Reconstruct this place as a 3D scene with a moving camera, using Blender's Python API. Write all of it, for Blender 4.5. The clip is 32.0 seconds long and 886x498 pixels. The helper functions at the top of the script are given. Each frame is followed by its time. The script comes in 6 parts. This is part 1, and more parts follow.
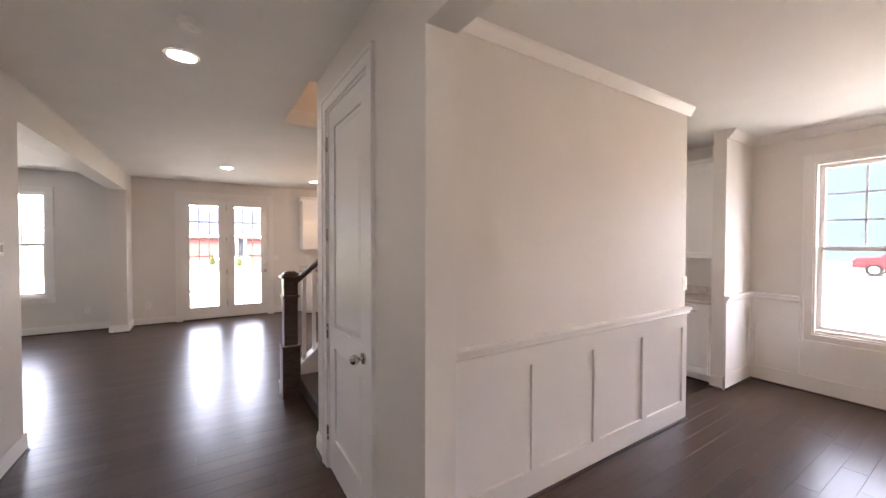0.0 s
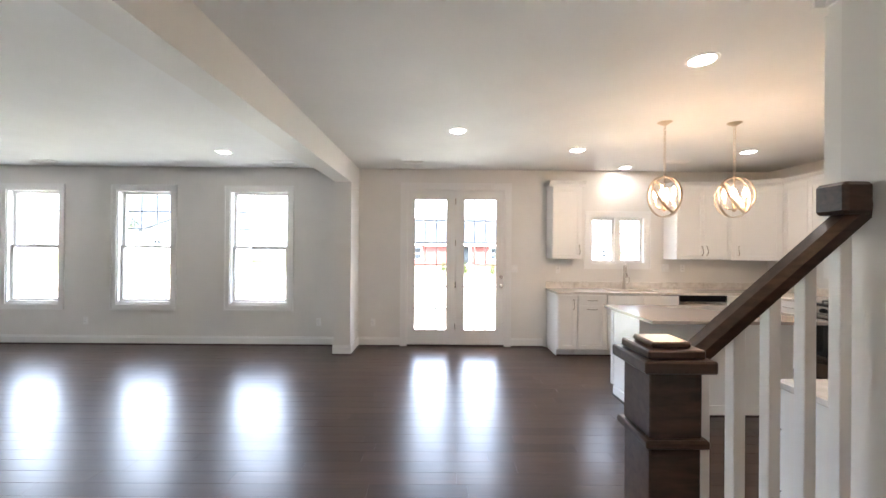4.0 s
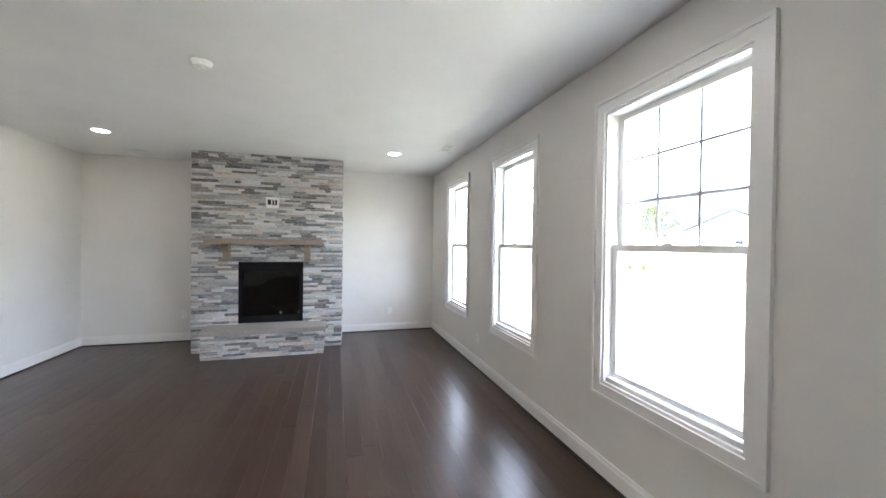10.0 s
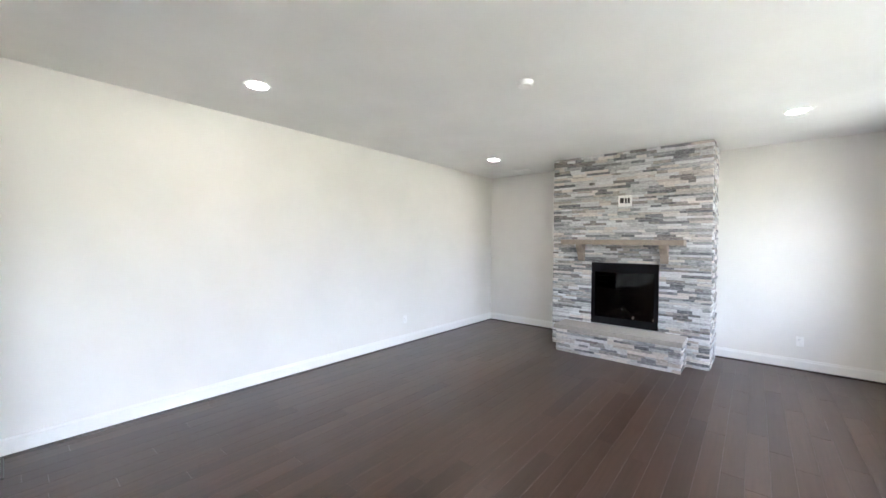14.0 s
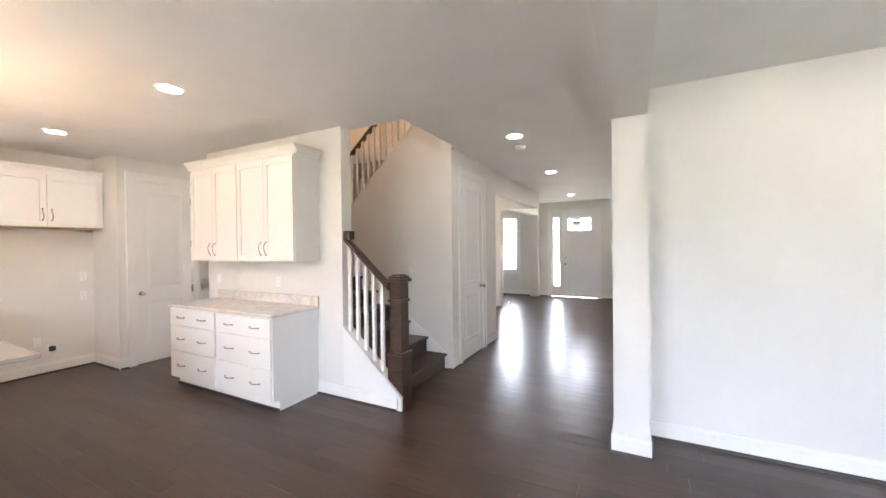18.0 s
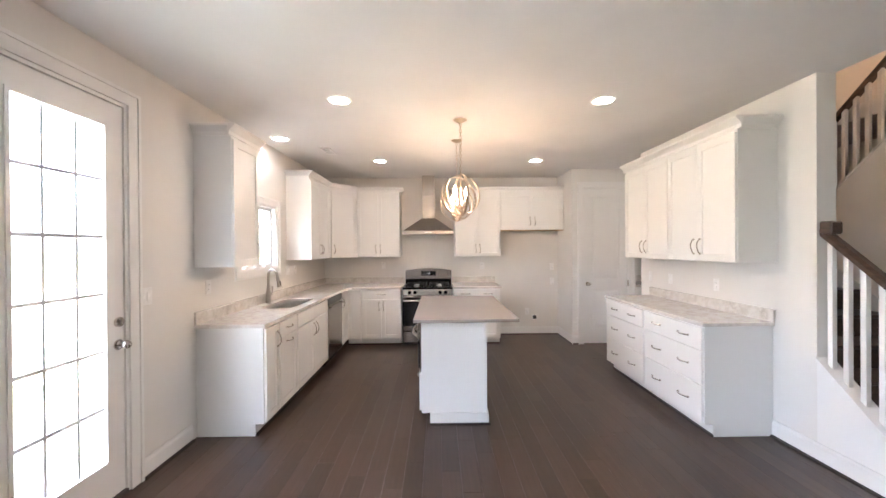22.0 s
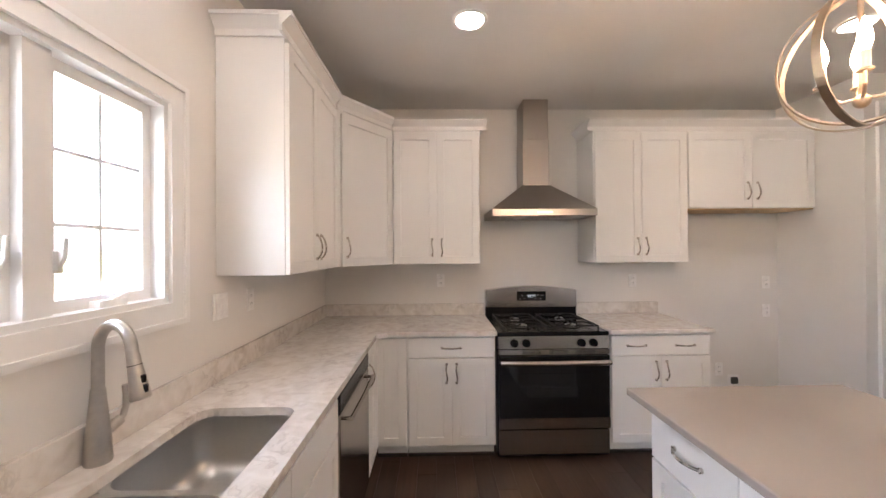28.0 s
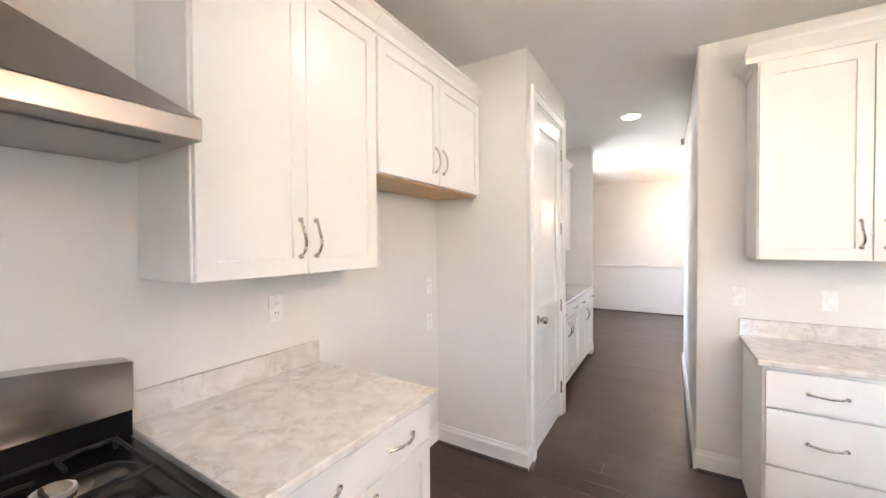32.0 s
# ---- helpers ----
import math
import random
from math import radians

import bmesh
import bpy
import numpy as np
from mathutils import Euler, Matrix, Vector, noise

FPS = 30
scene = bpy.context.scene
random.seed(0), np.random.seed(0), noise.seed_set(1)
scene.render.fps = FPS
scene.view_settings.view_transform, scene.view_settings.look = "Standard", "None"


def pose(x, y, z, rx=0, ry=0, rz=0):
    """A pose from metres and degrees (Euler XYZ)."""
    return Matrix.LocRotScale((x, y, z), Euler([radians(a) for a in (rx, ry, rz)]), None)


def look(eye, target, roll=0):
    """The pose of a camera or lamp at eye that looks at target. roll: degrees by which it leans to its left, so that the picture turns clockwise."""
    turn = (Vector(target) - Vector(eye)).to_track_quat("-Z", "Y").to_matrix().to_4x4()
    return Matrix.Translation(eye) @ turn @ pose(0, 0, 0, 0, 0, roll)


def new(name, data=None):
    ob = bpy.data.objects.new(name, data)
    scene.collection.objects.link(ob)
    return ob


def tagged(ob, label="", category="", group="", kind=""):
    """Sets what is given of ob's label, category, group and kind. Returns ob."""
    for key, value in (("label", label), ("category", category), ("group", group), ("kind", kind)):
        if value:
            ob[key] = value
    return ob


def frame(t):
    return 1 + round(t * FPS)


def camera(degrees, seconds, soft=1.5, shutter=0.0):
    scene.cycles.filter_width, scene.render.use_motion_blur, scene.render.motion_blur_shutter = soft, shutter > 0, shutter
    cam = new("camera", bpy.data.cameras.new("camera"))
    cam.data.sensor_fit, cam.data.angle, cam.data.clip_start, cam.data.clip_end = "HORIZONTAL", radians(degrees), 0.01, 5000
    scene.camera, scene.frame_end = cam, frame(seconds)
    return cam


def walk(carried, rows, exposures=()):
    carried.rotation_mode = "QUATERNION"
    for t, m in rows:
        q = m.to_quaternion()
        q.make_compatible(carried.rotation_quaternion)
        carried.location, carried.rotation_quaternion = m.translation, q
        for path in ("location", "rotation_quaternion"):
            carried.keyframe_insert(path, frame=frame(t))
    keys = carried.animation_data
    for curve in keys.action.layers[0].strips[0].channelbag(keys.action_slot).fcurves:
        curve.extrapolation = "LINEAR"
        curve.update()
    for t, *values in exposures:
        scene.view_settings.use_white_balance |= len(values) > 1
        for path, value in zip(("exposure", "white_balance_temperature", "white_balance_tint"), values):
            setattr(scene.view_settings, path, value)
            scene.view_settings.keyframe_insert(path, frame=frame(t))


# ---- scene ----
cam = camera(100.2, 32.0)

PATH = [
    (0, (1.056, 1.525, 1.564), (2.129, 3.213, 1.524), 0.1),
    (0.5, (0.982, 1.861, 1.553), (1.858, 3.659, 1.525), 0.3),
    (1, (0.930, 2.223, 1.533), (1.613, 4.103, 1.520), 0.2),
    (1.5, (0.869, 2.593, 1.529), (1.410, 4.519, 1.513), 0.4),
    (2, (0.841, 3.007, 1.542), (1.281, 4.958, 1.522), 0.6),
    (2.5, (0.850, 3.340, 1.555), (1.207, 5.308, 1.539), 0.6),
    (4.5, (1.215, 4.886, 1.479), (1.123, 6.883, 1.487), 0.7),
    (5, (1.040, 5.196, 1.512), (0.845, 7.186, 1.517), 1.0),
    (5.5, (0.984, 5.562, 1.535), (0.583, 7.522, 1.529), 0.8),
    (6, (0.869, 5.906, 1.547), (0.242, 7.805, 1.533), 0.7),
    (6.5, (0.770, 6.274, 1.550), (-0.024, 8.110, 1.539), 0.8),
    (7, (0.738, 6.664, 1.539), (-0.242, 8.407, 1.515), 0.8),
    (7.5, (0.673, 7.022, 1.535), (-0.487, 8.652, 1.511), 0.9),
    (8, (0.546, 7.359, 1.541), (-0.807, 8.831, 1.522), 1.1),
    (8.5, (0.441, 7.701, 1.530), (-1.107, 8.967, 1.508), 0.8),
    (9, (0.264, 7.986, 1.520), (-1.437, 9.038, 1.497), 0.7),
    (9.5, (0.083, 8.278, 1.517), (-1.741, 9.099, 1.495), 0.7),
    (10, (-0.062, 8.577, 1.508), (-1.982, 9.137, 1.485), 0.7),
    (10.5, (-0.201, 8.789, 1.515), (-2.175, 9.108, 1.488), 0.7),
    (11, (-0.355, 8.904, 1.517), (-2.352, 9.009, 1.497), 0.6),
    (11.5, (-0.444, 8.982, 1.523), (-2.440, 8.862, 1.495), 0.7),
    (12, (-0.468, 9.017, 1.526), (-2.435, 8.658, 1.495), 0.7),
    (12.5, (-0.461, 9.071, 1.513), (-2.366, 8.464, 1.478), 0.7),
    (13, (-0.441, 9.080, 1.510), (-2.270, 8.272, 1.471), 0.6),
    (13.5, (-0.366, 9.070, 1.515), (-2.074, 8.031, 1.475), 0.6),
    (15.5, (-0.486, 9.052, 1.504), (-1.271, 7.213, 1.455), -0.5),
    (16, (-0.423, 8.988, 1.515), (-0.956, 7.062, 1.461), -0.6),
    (16.5, (-0.411, 8.874, 1.528), (-0.621, 6.886, 1.483), -0.7),
    (17, (-0.427, 8.732, 1.528), (-0.255, 6.740, 1.490), -0.6),
    (17.5, (-0.353, 8.582, 1.524), (0.187, 6.657, 1.492), -0.7),
    (18, (-0.257, 8.471, 1.535), (0.663, 6.696, 1.514), -0.7),
    (18.5, (-0.222, 8.442, 1.541), (1.026, 6.879, 1.522), -0.7),
    (19, (-0.198, 8.407, 1.556), (1.362, 7.154, 1.542), -0.6),
    (19.5, (-0.172, 8.389, 1.565), (1.582, 7.428, 1.546), -0.5),
    (20, (-0.169, 8.328, 1.560), (1.718, 7.665, 1.540), -0.5),
    (20.5, (-0.190, 8.331, 1.553), (1.767, 7.918, 1.537), -0.2),
    (21, (-0.204, 8.313, 1.538), (1.783, 8.091, 1.526), -0.3),
    (21.5, (-0.214, 8.306, 1.531), (1.784, 8.217, 1.521), -0.3),
    (22, (-0.215, 8.300, 1.526), (1.784, 8.273, 1.518), -0.4),
    (22.5, (-0.206, 8.322, 1.528), (1.794, 8.307, 1.520), -0.3),
    (23, (-0.126, 8.397, 1.528), (1.874, 8.387, 1.517), -0.3),
    (23.5, (0.063, 8.524, 1.535), (2.063, 8.523, 1.532), -0.3),
    (24, (0.317, 8.639, 1.522), (2.317, 8.642, 1.518), -0.4),
    (24.5, (0.646, 8.752, 1.487), (2.646, 8.758, 1.494), -1.0),
    (25, (0.954, 8.890, 1.460), (2.954, 8.878, 1.473), -0.8),
    (25.5, (1.247, 8.981, 1.472), (3.247, 8.983, 1.468), -0.5),
    (27.5, (2.687, 9.365, 1.468), (4.685, 9.275, 1.467), -0.4),
    (28, (2.958, 9.297, 1.483), (4.957, 9.255, 1.492), -0.4),
    (28.5, (3.261, 9.349, 1.480), (5.258, 9.244, 1.489), -0.5),
    (29, (3.535, 9.341, 1.470), (5.518, 9.083, 1.479), -0.5),
    (29.5, (3.832, 9.267, 1.487), (5.766, 8.757, 1.487), -0.6),
    (30, (4.104, 9.193, 1.497), (5.929, 8.374, 1.473), -0.6),
    (30.5, (4.352, 9.091, 1.509), (6.010, 7.973, 1.469), -0.4),
    (31, (4.491, 8.893, 1.496), (5.977, 7.555, 1.459), -0.3),
    (31.5, (4.654, 8.691, 1.483), (5.944, 7.164, 1.447), -0.3),
    (32, (4.771, 8.534, 1.489), (5.813, 6.827, 1.455), -0.3),
]
EXPOSURES = [(0, 5.2, 6450, 20), (1, 5.6, 6250, 18), (2, 5.6, 6100, 13), (5, 5.5, 5850, 9), (6, 5.4, 5850, 9), (7, 5.3, 5850, 9), (8, 5.15, 5850, 9), (9, 5.45, 5850, 9), (10, 5.5, 5850, 9), (11, 5.03, 5850, 9), (12, 5.12, 5850, 9), (13, 5.65, 5850, 9), (16, 6.05, 5900, 9), (17, 6.03, 5900, 9), (18, 5.88, 6000, 12), (19, 6.03, 6050, 15), (20, 5.98, 5950, 14), (21, 5.98, 5900, 13), (22, 5.68, 5850, 12), (23, 5.32, 5800, 11), (24, 5.17, 5800, 11), (25, 5.42, 5800, 12), (25.5, 5.52, 5800, 12), (28, 5.27, 6050, 14), (29, 5.42, 6100, 17), (30, 5.92, 6000, 16), (31, 6.07, 5800, 12), (32, 6.07, 5650, 9)]
walk(cam, [(t, look(eye, target, roll)) for t, eye, target, roll in PATH], EXPOSURES)

# ==== world and light ====
world = bpy.data.worlds.new("world")
scene.world = world
world.use_nodes = True
wn = world.node_tree
sky = wn.nodes.new("ShaderNodeTexSky")
sky.sky_type = "NISHITA"
sky.sun_disc = False
sky.sun_elevation, sky.sun_rotation = radians(58), radians(200)
sky.dust_density, sky.ozone_density, sky.air_density = 4.0, 0.6, 0.8
haze = wn.nodes.new("ShaderNodeHueSaturation")
haze.inputs["Saturation"].default_value = 0.4
wn.links.new(sky.outputs["Color"], haze.inputs["Color"])
wn.links.new(haze.outputs["Color"], wn.nodes["Background"].inputs["Color"])
wn.nodes["Background"].inputs["Strength"].default_value = 0.15

sun_data = bpy.data.lights.new("sun", "SUN")
sun_data.energy, sun_data.angle, sun_data.color = 2.4, radians(0.5), (1.0, 0.95, 0.88)
sun = new("sun", sun_data)
sun.matrix_world = look((-8, -20, 35), (0, 0, 0))

LAMP_LIGHT = 0.82


# ==== materials ====
def nodes_of(name):
    m = bpy.data.materials.new(name)
    m.use_nodes = True
    return m, m.node_tree, m.node_tree.nodes["Principled BSDF"]


def link(t, a, b):
    t.links.new(a, b)


def add(t, kind, **values):
    n = t.nodes.new(kind)
    for k, v in values.items():
        n.inputs[k].default_value = v
    return n


def coords(t, scale=(1, 1, 1)):
    c = t.nodes.new("ShaderNodeTexCoord")
    m = add(t, "ShaderNodeMapping", Scale=scale)
    link(t, c.outputs["Object"], m.inputs["Vector"])
    return m.outputs["Vector"]


def ramp(t, fac, stops):
    r = t.nodes.new("ShaderNodeValToRGB")
    e = r.color_ramp.elements
    while len(e) < len(stops):
        e.new(0.5)
    for el, (p, c) in zip(e, stops):
        el.position, el.color = p, (*c, 1)
    link(t, fac, r.inputs["Fac"])
    return r.outputs["Color"]


def bump(t, p, height, strength, distance=0.002):
    b = add(t, "ShaderNodeBump", Strength=strength, Distance=distance)
    link(t, height, b.inputs["Height"])
    link(t, b.outputs["Normal"], p.inputs["Normal"])


def paint(name, color, rough=0.5, var=0.03, grain=420.0, bumpy=0.12, coat=0.0):
    """Painted surface: faint blotches, roller grain."""
    m, t, p = nodes_of(name)
    v = coords(t)
    big = add(t, "ShaderNodeTexNoise", Scale=1.7, Detail=3.0)
    link(t, v, big.inputs["Vector"])
    lo = tuple(c * (1 - var) for c in color)
    hi = tuple(min(c * (1 + var), 0.9) for c in color)
    link(t, ramp(t, big.outputs["Fac"], [(0.3, lo), (0.7, hi)]), p.inputs["Base Color"])
    fine = add(t, "ShaderNodeTexNoise", Scale=grain, Detail=2.0)
    link(t, v, fine.inputs["Vector"])
    bump(t, p, fine.outputs["Fac"], bumpy, 0.0006)
    p.inputs["Roughness"].default_value = rough
    p.inputs["Coat Weight"].default_value = coat
    return m


def metal(name, color, rough, brushed=(1, 1, 1), var=0.06):
    m, t, p = nodes_of(name)
    n = add(t, "ShaderNodeTexNoise", Scale=60.0, Detail=4.0)
    link(t, coords(t, brushed), n.inputs["Vector"])
    link(t, ramp(t, n.outputs["Fac"], [(0.3, tuple(c * (1 - var) for c in color)), (0.7, tuple(min(1, c * (1 + var)) for c in color))]), p.inputs["Base Color"])
    r = add(t, "ShaderNodeMapRange")
    r.inputs["To Min"].default_value, r.inputs["To Max"].default_value = rough * 0.8, rough * 1.3
    link(t, n.outputs["Fac"], r.inputs["Value"])
    link(t, r.outputs["Result"], p.inputs["Roughness"])
    p.inputs["Metallic"].default_value = 1.0
    p.inputs["Anisotropic"].default_value = 0.6 if brushed != (1, 1, 1) else 0.0
    return m


def glow(name, color, strength):
    m, t, p = nodes_of(name)
    p.inputs["Base Color"].default_value = (0.9, 0.88, 0.85, 1)
    p.inputs["Emission Color"].default_value = (*color, 1)
    p.inputs["Emission Strength"].default_value = strength
    return m


def wood_floor():
    m, t, p = nodes_of("dark_floorboards")
    c = t.nodes.new("ShaderNodeTexCoord")
    geo = t.nodes.new("ShaderNodeNewGeometry")
    info = t.nodes.new("ShaderNodeObjectInfo")
    seed = add(t, "ShaderNodeMath")
    link(t, geo.outputs["Random Per Island"], seed.inputs[0])
    link(t, info.outputs["Random"], seed.inputs[1])
    shift = t.nodes.new("ShaderNodeVectorMath")
    shift.operation = "SCALE"
    shift.inputs[0].default_value = (37.0, 11.0, 5.0)
    link(t, seed.outputs[0], shift.inputs["Scale"])
    plus = t.nodes.new("ShaderNodeVectorMath")
    link(t, geo.outputs["Position"], plus.inputs[0])
    link(t, shift.outputs["Vector"], plus.inputs[1])
    mp = add(t, "ShaderNodeMapping", Scale=(1.6, 26.0, 1.0))
    link(t, plus.outputs["Vector"], mp.inputs["Vector"])
    grain = add(t, "ShaderNodeTexNoise", Scale=1.6, Detail=6.0, Distortion=0.4)
    link(t, mp.outputs["Vector"], grain.inputs["Vector"])
    tone = add(t, "ShaderNodeMath")
    tone.operation = "FRACT"
    link(t, seed.outputs[0], tone.inputs[0])
    mix = add(t, "ShaderNodeMix")
    mix.data_type = "FLOAT"
    mix.inputs["Factor"].default_value = 0.4
    link(t, grain.outputs["Fac"], mix.inputs["A"])
    link(t, tone.outputs[0], mix.inputs["B"])
    link(t, ramp(t, mix.outputs["Result"], [(0.22, (0.034, 0.018, 0.0115)), (0.5, (0.05, 0.0275, 0.0178)), (0.78, (0.07, 0.04, 0.027))]), p.inputs["Base Color"])
    wide = add(t, "ShaderNodeTexNoise", Scale=2.2, Detail=4.0)
    link(t, plus.outputs["Vector"], wide.inputs["Vector"])
    rr = add(t, "ShaderNodeMapRange")
    rr.inputs["To Min"].default_value, rr.inputs["To Max"].default_value = 0.28, 0.36
    link(t, wide.outputs["Fac"], rr.inputs["Value"])
    link(t, rr.outputs["Result"], p.inputs["Roughness"])
    scrape = add(t, "ShaderNodeTexNoise", Scale=1.0, Detail=2.0)
    far = add(t, "ShaderNodeMapping", Scale=(3.0, 14.0, 1.0))
    link(t, plus.outputs["Vector"], far.inputs["Vector"])
    link(t, far.outputs["Vector"], scrape.inputs["Vector"])
    relief = add(t, "ShaderNodeMath")
    relief.operation = "MULTIPLY_ADD"
    relief.inputs[1].default_value = 0.35
    link(t, grain.outputs["Fac"], relief.inputs[0])
    link(t, scrape.outputs["Fac"], relief.inputs[2])
    bump(t, p, relief.outputs[0], 0.16, 0.002)
    p.inputs["Specular IOR Level"].default_value = 0.3
    p.inputs["Coat Weight"].default_value = 0.24
    p.inputs["Coat Roughness"].default_value = 0.22
    p.inputs["Coat IOR"].default_value = 1.5
    return m


def stained_wood(name, dark, light, scale=(3, 30, 30), rough=0.3):
    m, t, p = nodes_of(name)
    n = add(t, "ShaderNodeTexNoise", Scale=1.5, Detail=6.0, Distortion=0.6)
    link(t, coords(t, scale), n.inputs["Vector"])
    link(t, ramp(t, n.outputs["Fac"], [(0.3, dark), (0.7, light)]), p.inputs["Base Color"])
    p.inputs["Roughness"].default_value = rough
    bump(t, p, n.outputs["Fac"], 0.1, 0.001)
    return m


def quartz():
    """Pale worktop with grey clouds and thin veins."""
    m, t, p = nodes_of("veined_quartz")
    v = coords(t)
    cloud = add(t, "ShaderNodeTexNoise", Scale=15.0, Detail=7.0, Distortion=0.7)
    link(t, v, cloud.inputs["Vector"])
    vein = add(t, "ShaderNodeTexNoise", Scale=19.0, Detail=8.0, Distortion=1.1)
    link(t, v, vein.inputs["Vector"])
    base = ramp(t, cloud.outputs["Fac"], [(0.32, (0.6, 0.555, 0.505)), (0.52, (0.69, 0.65, 0.605)), (0.75, (0.77, 0.74, 0.7))])
    line = ramp(t, vein.outputs["Fac"], [(0.52, (1, 1, 1)), (0.58, (0.76, 0.74, 0.73)), (0.66, (1, 1, 1))])
    gate = add(t, "ShaderNodeTexNoise", Scale=5.0, Detail=2.0)
    link(t, v, gate.inputs["Vector"])
    g = ramp(t, gate.outputs["Fac"], [(0.5, (0, 0, 0)), (0.62, (0.8, 0.8, 0.8))])
    mul = add(t, "ShaderNodeMix")
    mul.data_type, mul.blend_type = "RGBA", "MULTIPLY"
    link(t, g, mul.inputs["Factor"])
    link(t, base, mul.inputs["A"])
    link(t, line, mul.inputs["B"])
    link(t, mul.outputs["Result"], p.inputs["Base Color"])
    p.inputs["Roughness"].default_value = 0.1
    return m


def ledger_stone():
    m, t, p = nodes_of("ledger_stone")
    info = t.nodes.new("ShaderNodeObjectInfo")
    geo = t.nodes.new("ShaderNodeNewGeometry")
    s = add(t, "ShaderNodeMath")
    link(t, info.outputs["Random"], s.inputs[0])
    link(t, geo.outputs["Random Per Island"], s.inputs[1])
    fr = t.nodes.new("ShaderNodeMath")
    fr.operation = "FRACT"
    link(t, s.outputs[0], fr.inputs[0])
    mp = add(t, "ShaderNodeMapping", Scale=(1, 7, 22))
    link(t, geo.outputs["Position"], mp.inputs["Vector"])
    n = add(t, "ShaderNodeTexNoise", Scale=3.5, Detail=8.0, Distortion=0.8)
    link(t, mp.outputs["Vector"], n.inputs["Vector"])
    mix = add(t, "ShaderNodeMix")
    mix.data_type = "FLOAT"
    mix.inputs["Factor"].default_value = 0.55
    link(t, fr.outputs[0], mix.inputs["A"])
    link(t, n.outputs["Fac"], mix.inputs["B"])
    grey = ramp(t, mix.outputs["Result"], [(0.22, (0.085, 0.083, 0.088)), (0.36, (0.24, 0.24, 0.245)), (0.5, (0.43, 0.42, 0.41)), (0.62, (0.57, 0.56, 0.55)), (0.82, (0.76, 0.75, 0.74))])
    # every third stone or so is tan rather than blue-grey
    many = t.nodes.new("ShaderNodeMath")
    many.operation = "MULTIPLY"
    many.inputs[1].default_value = 17.0
    link(t, fr.outputs[0], many.inputs[0])
    pick = t.nodes.new("ShaderNodeMath")
    pick.operation = "FRACT"
    link(t, many.outputs[0], pick.inputs[0])
    warm = ramp(t, pick.outputs[0], [(0.5, (0.97, 0.985, 1.0)), (0.7, (1.0, 0.95, 0.9)), (0.9, (0.95, 0.87, 0.8))])
    tint = add(t, "ShaderNodeMix")
    tint.data_type, tint.blend_type = "RGBA", "MULTIPLY"
    tint.inputs["Factor"].default_value = 1.0
    link(t, grey, tint.inputs["A"])
    link(t, warm, tint.inputs["B"])
    link(t, tint.outputs["Result"], p.inputs["Base Color"])
    p.inputs["Roughness"].default_value = 0.75
    bump(t, p, n.outputs["Fac"], 0.7, 0.008)
    return m


def plain(name, color, rough=0.5, metallic=0.0, coat=0.0, gloss=0.5):
    m, t, p = nodes_of(name)
    n = add(t, "ShaderNodeTexNoise", Scale=30.0, Detail=4.0)
    link(t, coords(t), n.inputs["Vector"])
    link(t, ramp(t, n.outputs["Fac"], [(0.3, tuple(c * 0.92 for c in color)), (0.7, tuple(min(1, c * 1.08) for c in color))]), p.inputs["Base Color"])
    p.inputs["Roughness"].default_value, p.inputs["Metallic"].default_value = rough, metallic
    p.inputs["Specular IOR Level"].default_value = gloss
    p.inputs["Coat Weight"].default_value = coat
    return m


def glass(name, tint=(1, 1, 1), rough=0.0):
    m, t, p = nodes_of(name)
    t.nodes.remove(p)
    out = t.nodes["Material Output"]
    clear = t.nodes.new("ShaderNodeBsdfTransparent")
    clear.inputs["Color"].default_value = (*tint, 1)
    shine = t.nodes.new("ShaderNodeBsdfGlossy")
    shine.inputs["Roughness"].default_value = rough
    face = add(t, "ShaderNodeLayerWeight", Blend=0.5)
    edge = t.nodes.new("ShaderNodeMath")
    edge.operation = "POWER"
    edge.inputs[1].default_value = 5.0
    gain = t.nodes.new("ShaderNodeMath")
    gain.operation = "MULTIPLY_ADD"
    gain.inputs[1].default_value, gain.inputs[2].default_value = 0.7, 0.04
    link(t, face.outputs["Facing"], edge.inputs[0])
    link(t, edge.outputs[0], gain.inputs[0])
    mix = t.nodes.new("ShaderNodeMixShader")
    link(t, gain.outputs[0], mix.inputs["Fac"])
    link(t, clear.outputs[0], mix.inputs[1])
    link(t, shine.outputs[0], mix.inputs[2])
    link(t, mix.outputs[0], out.inputs["Surface"])
    return m


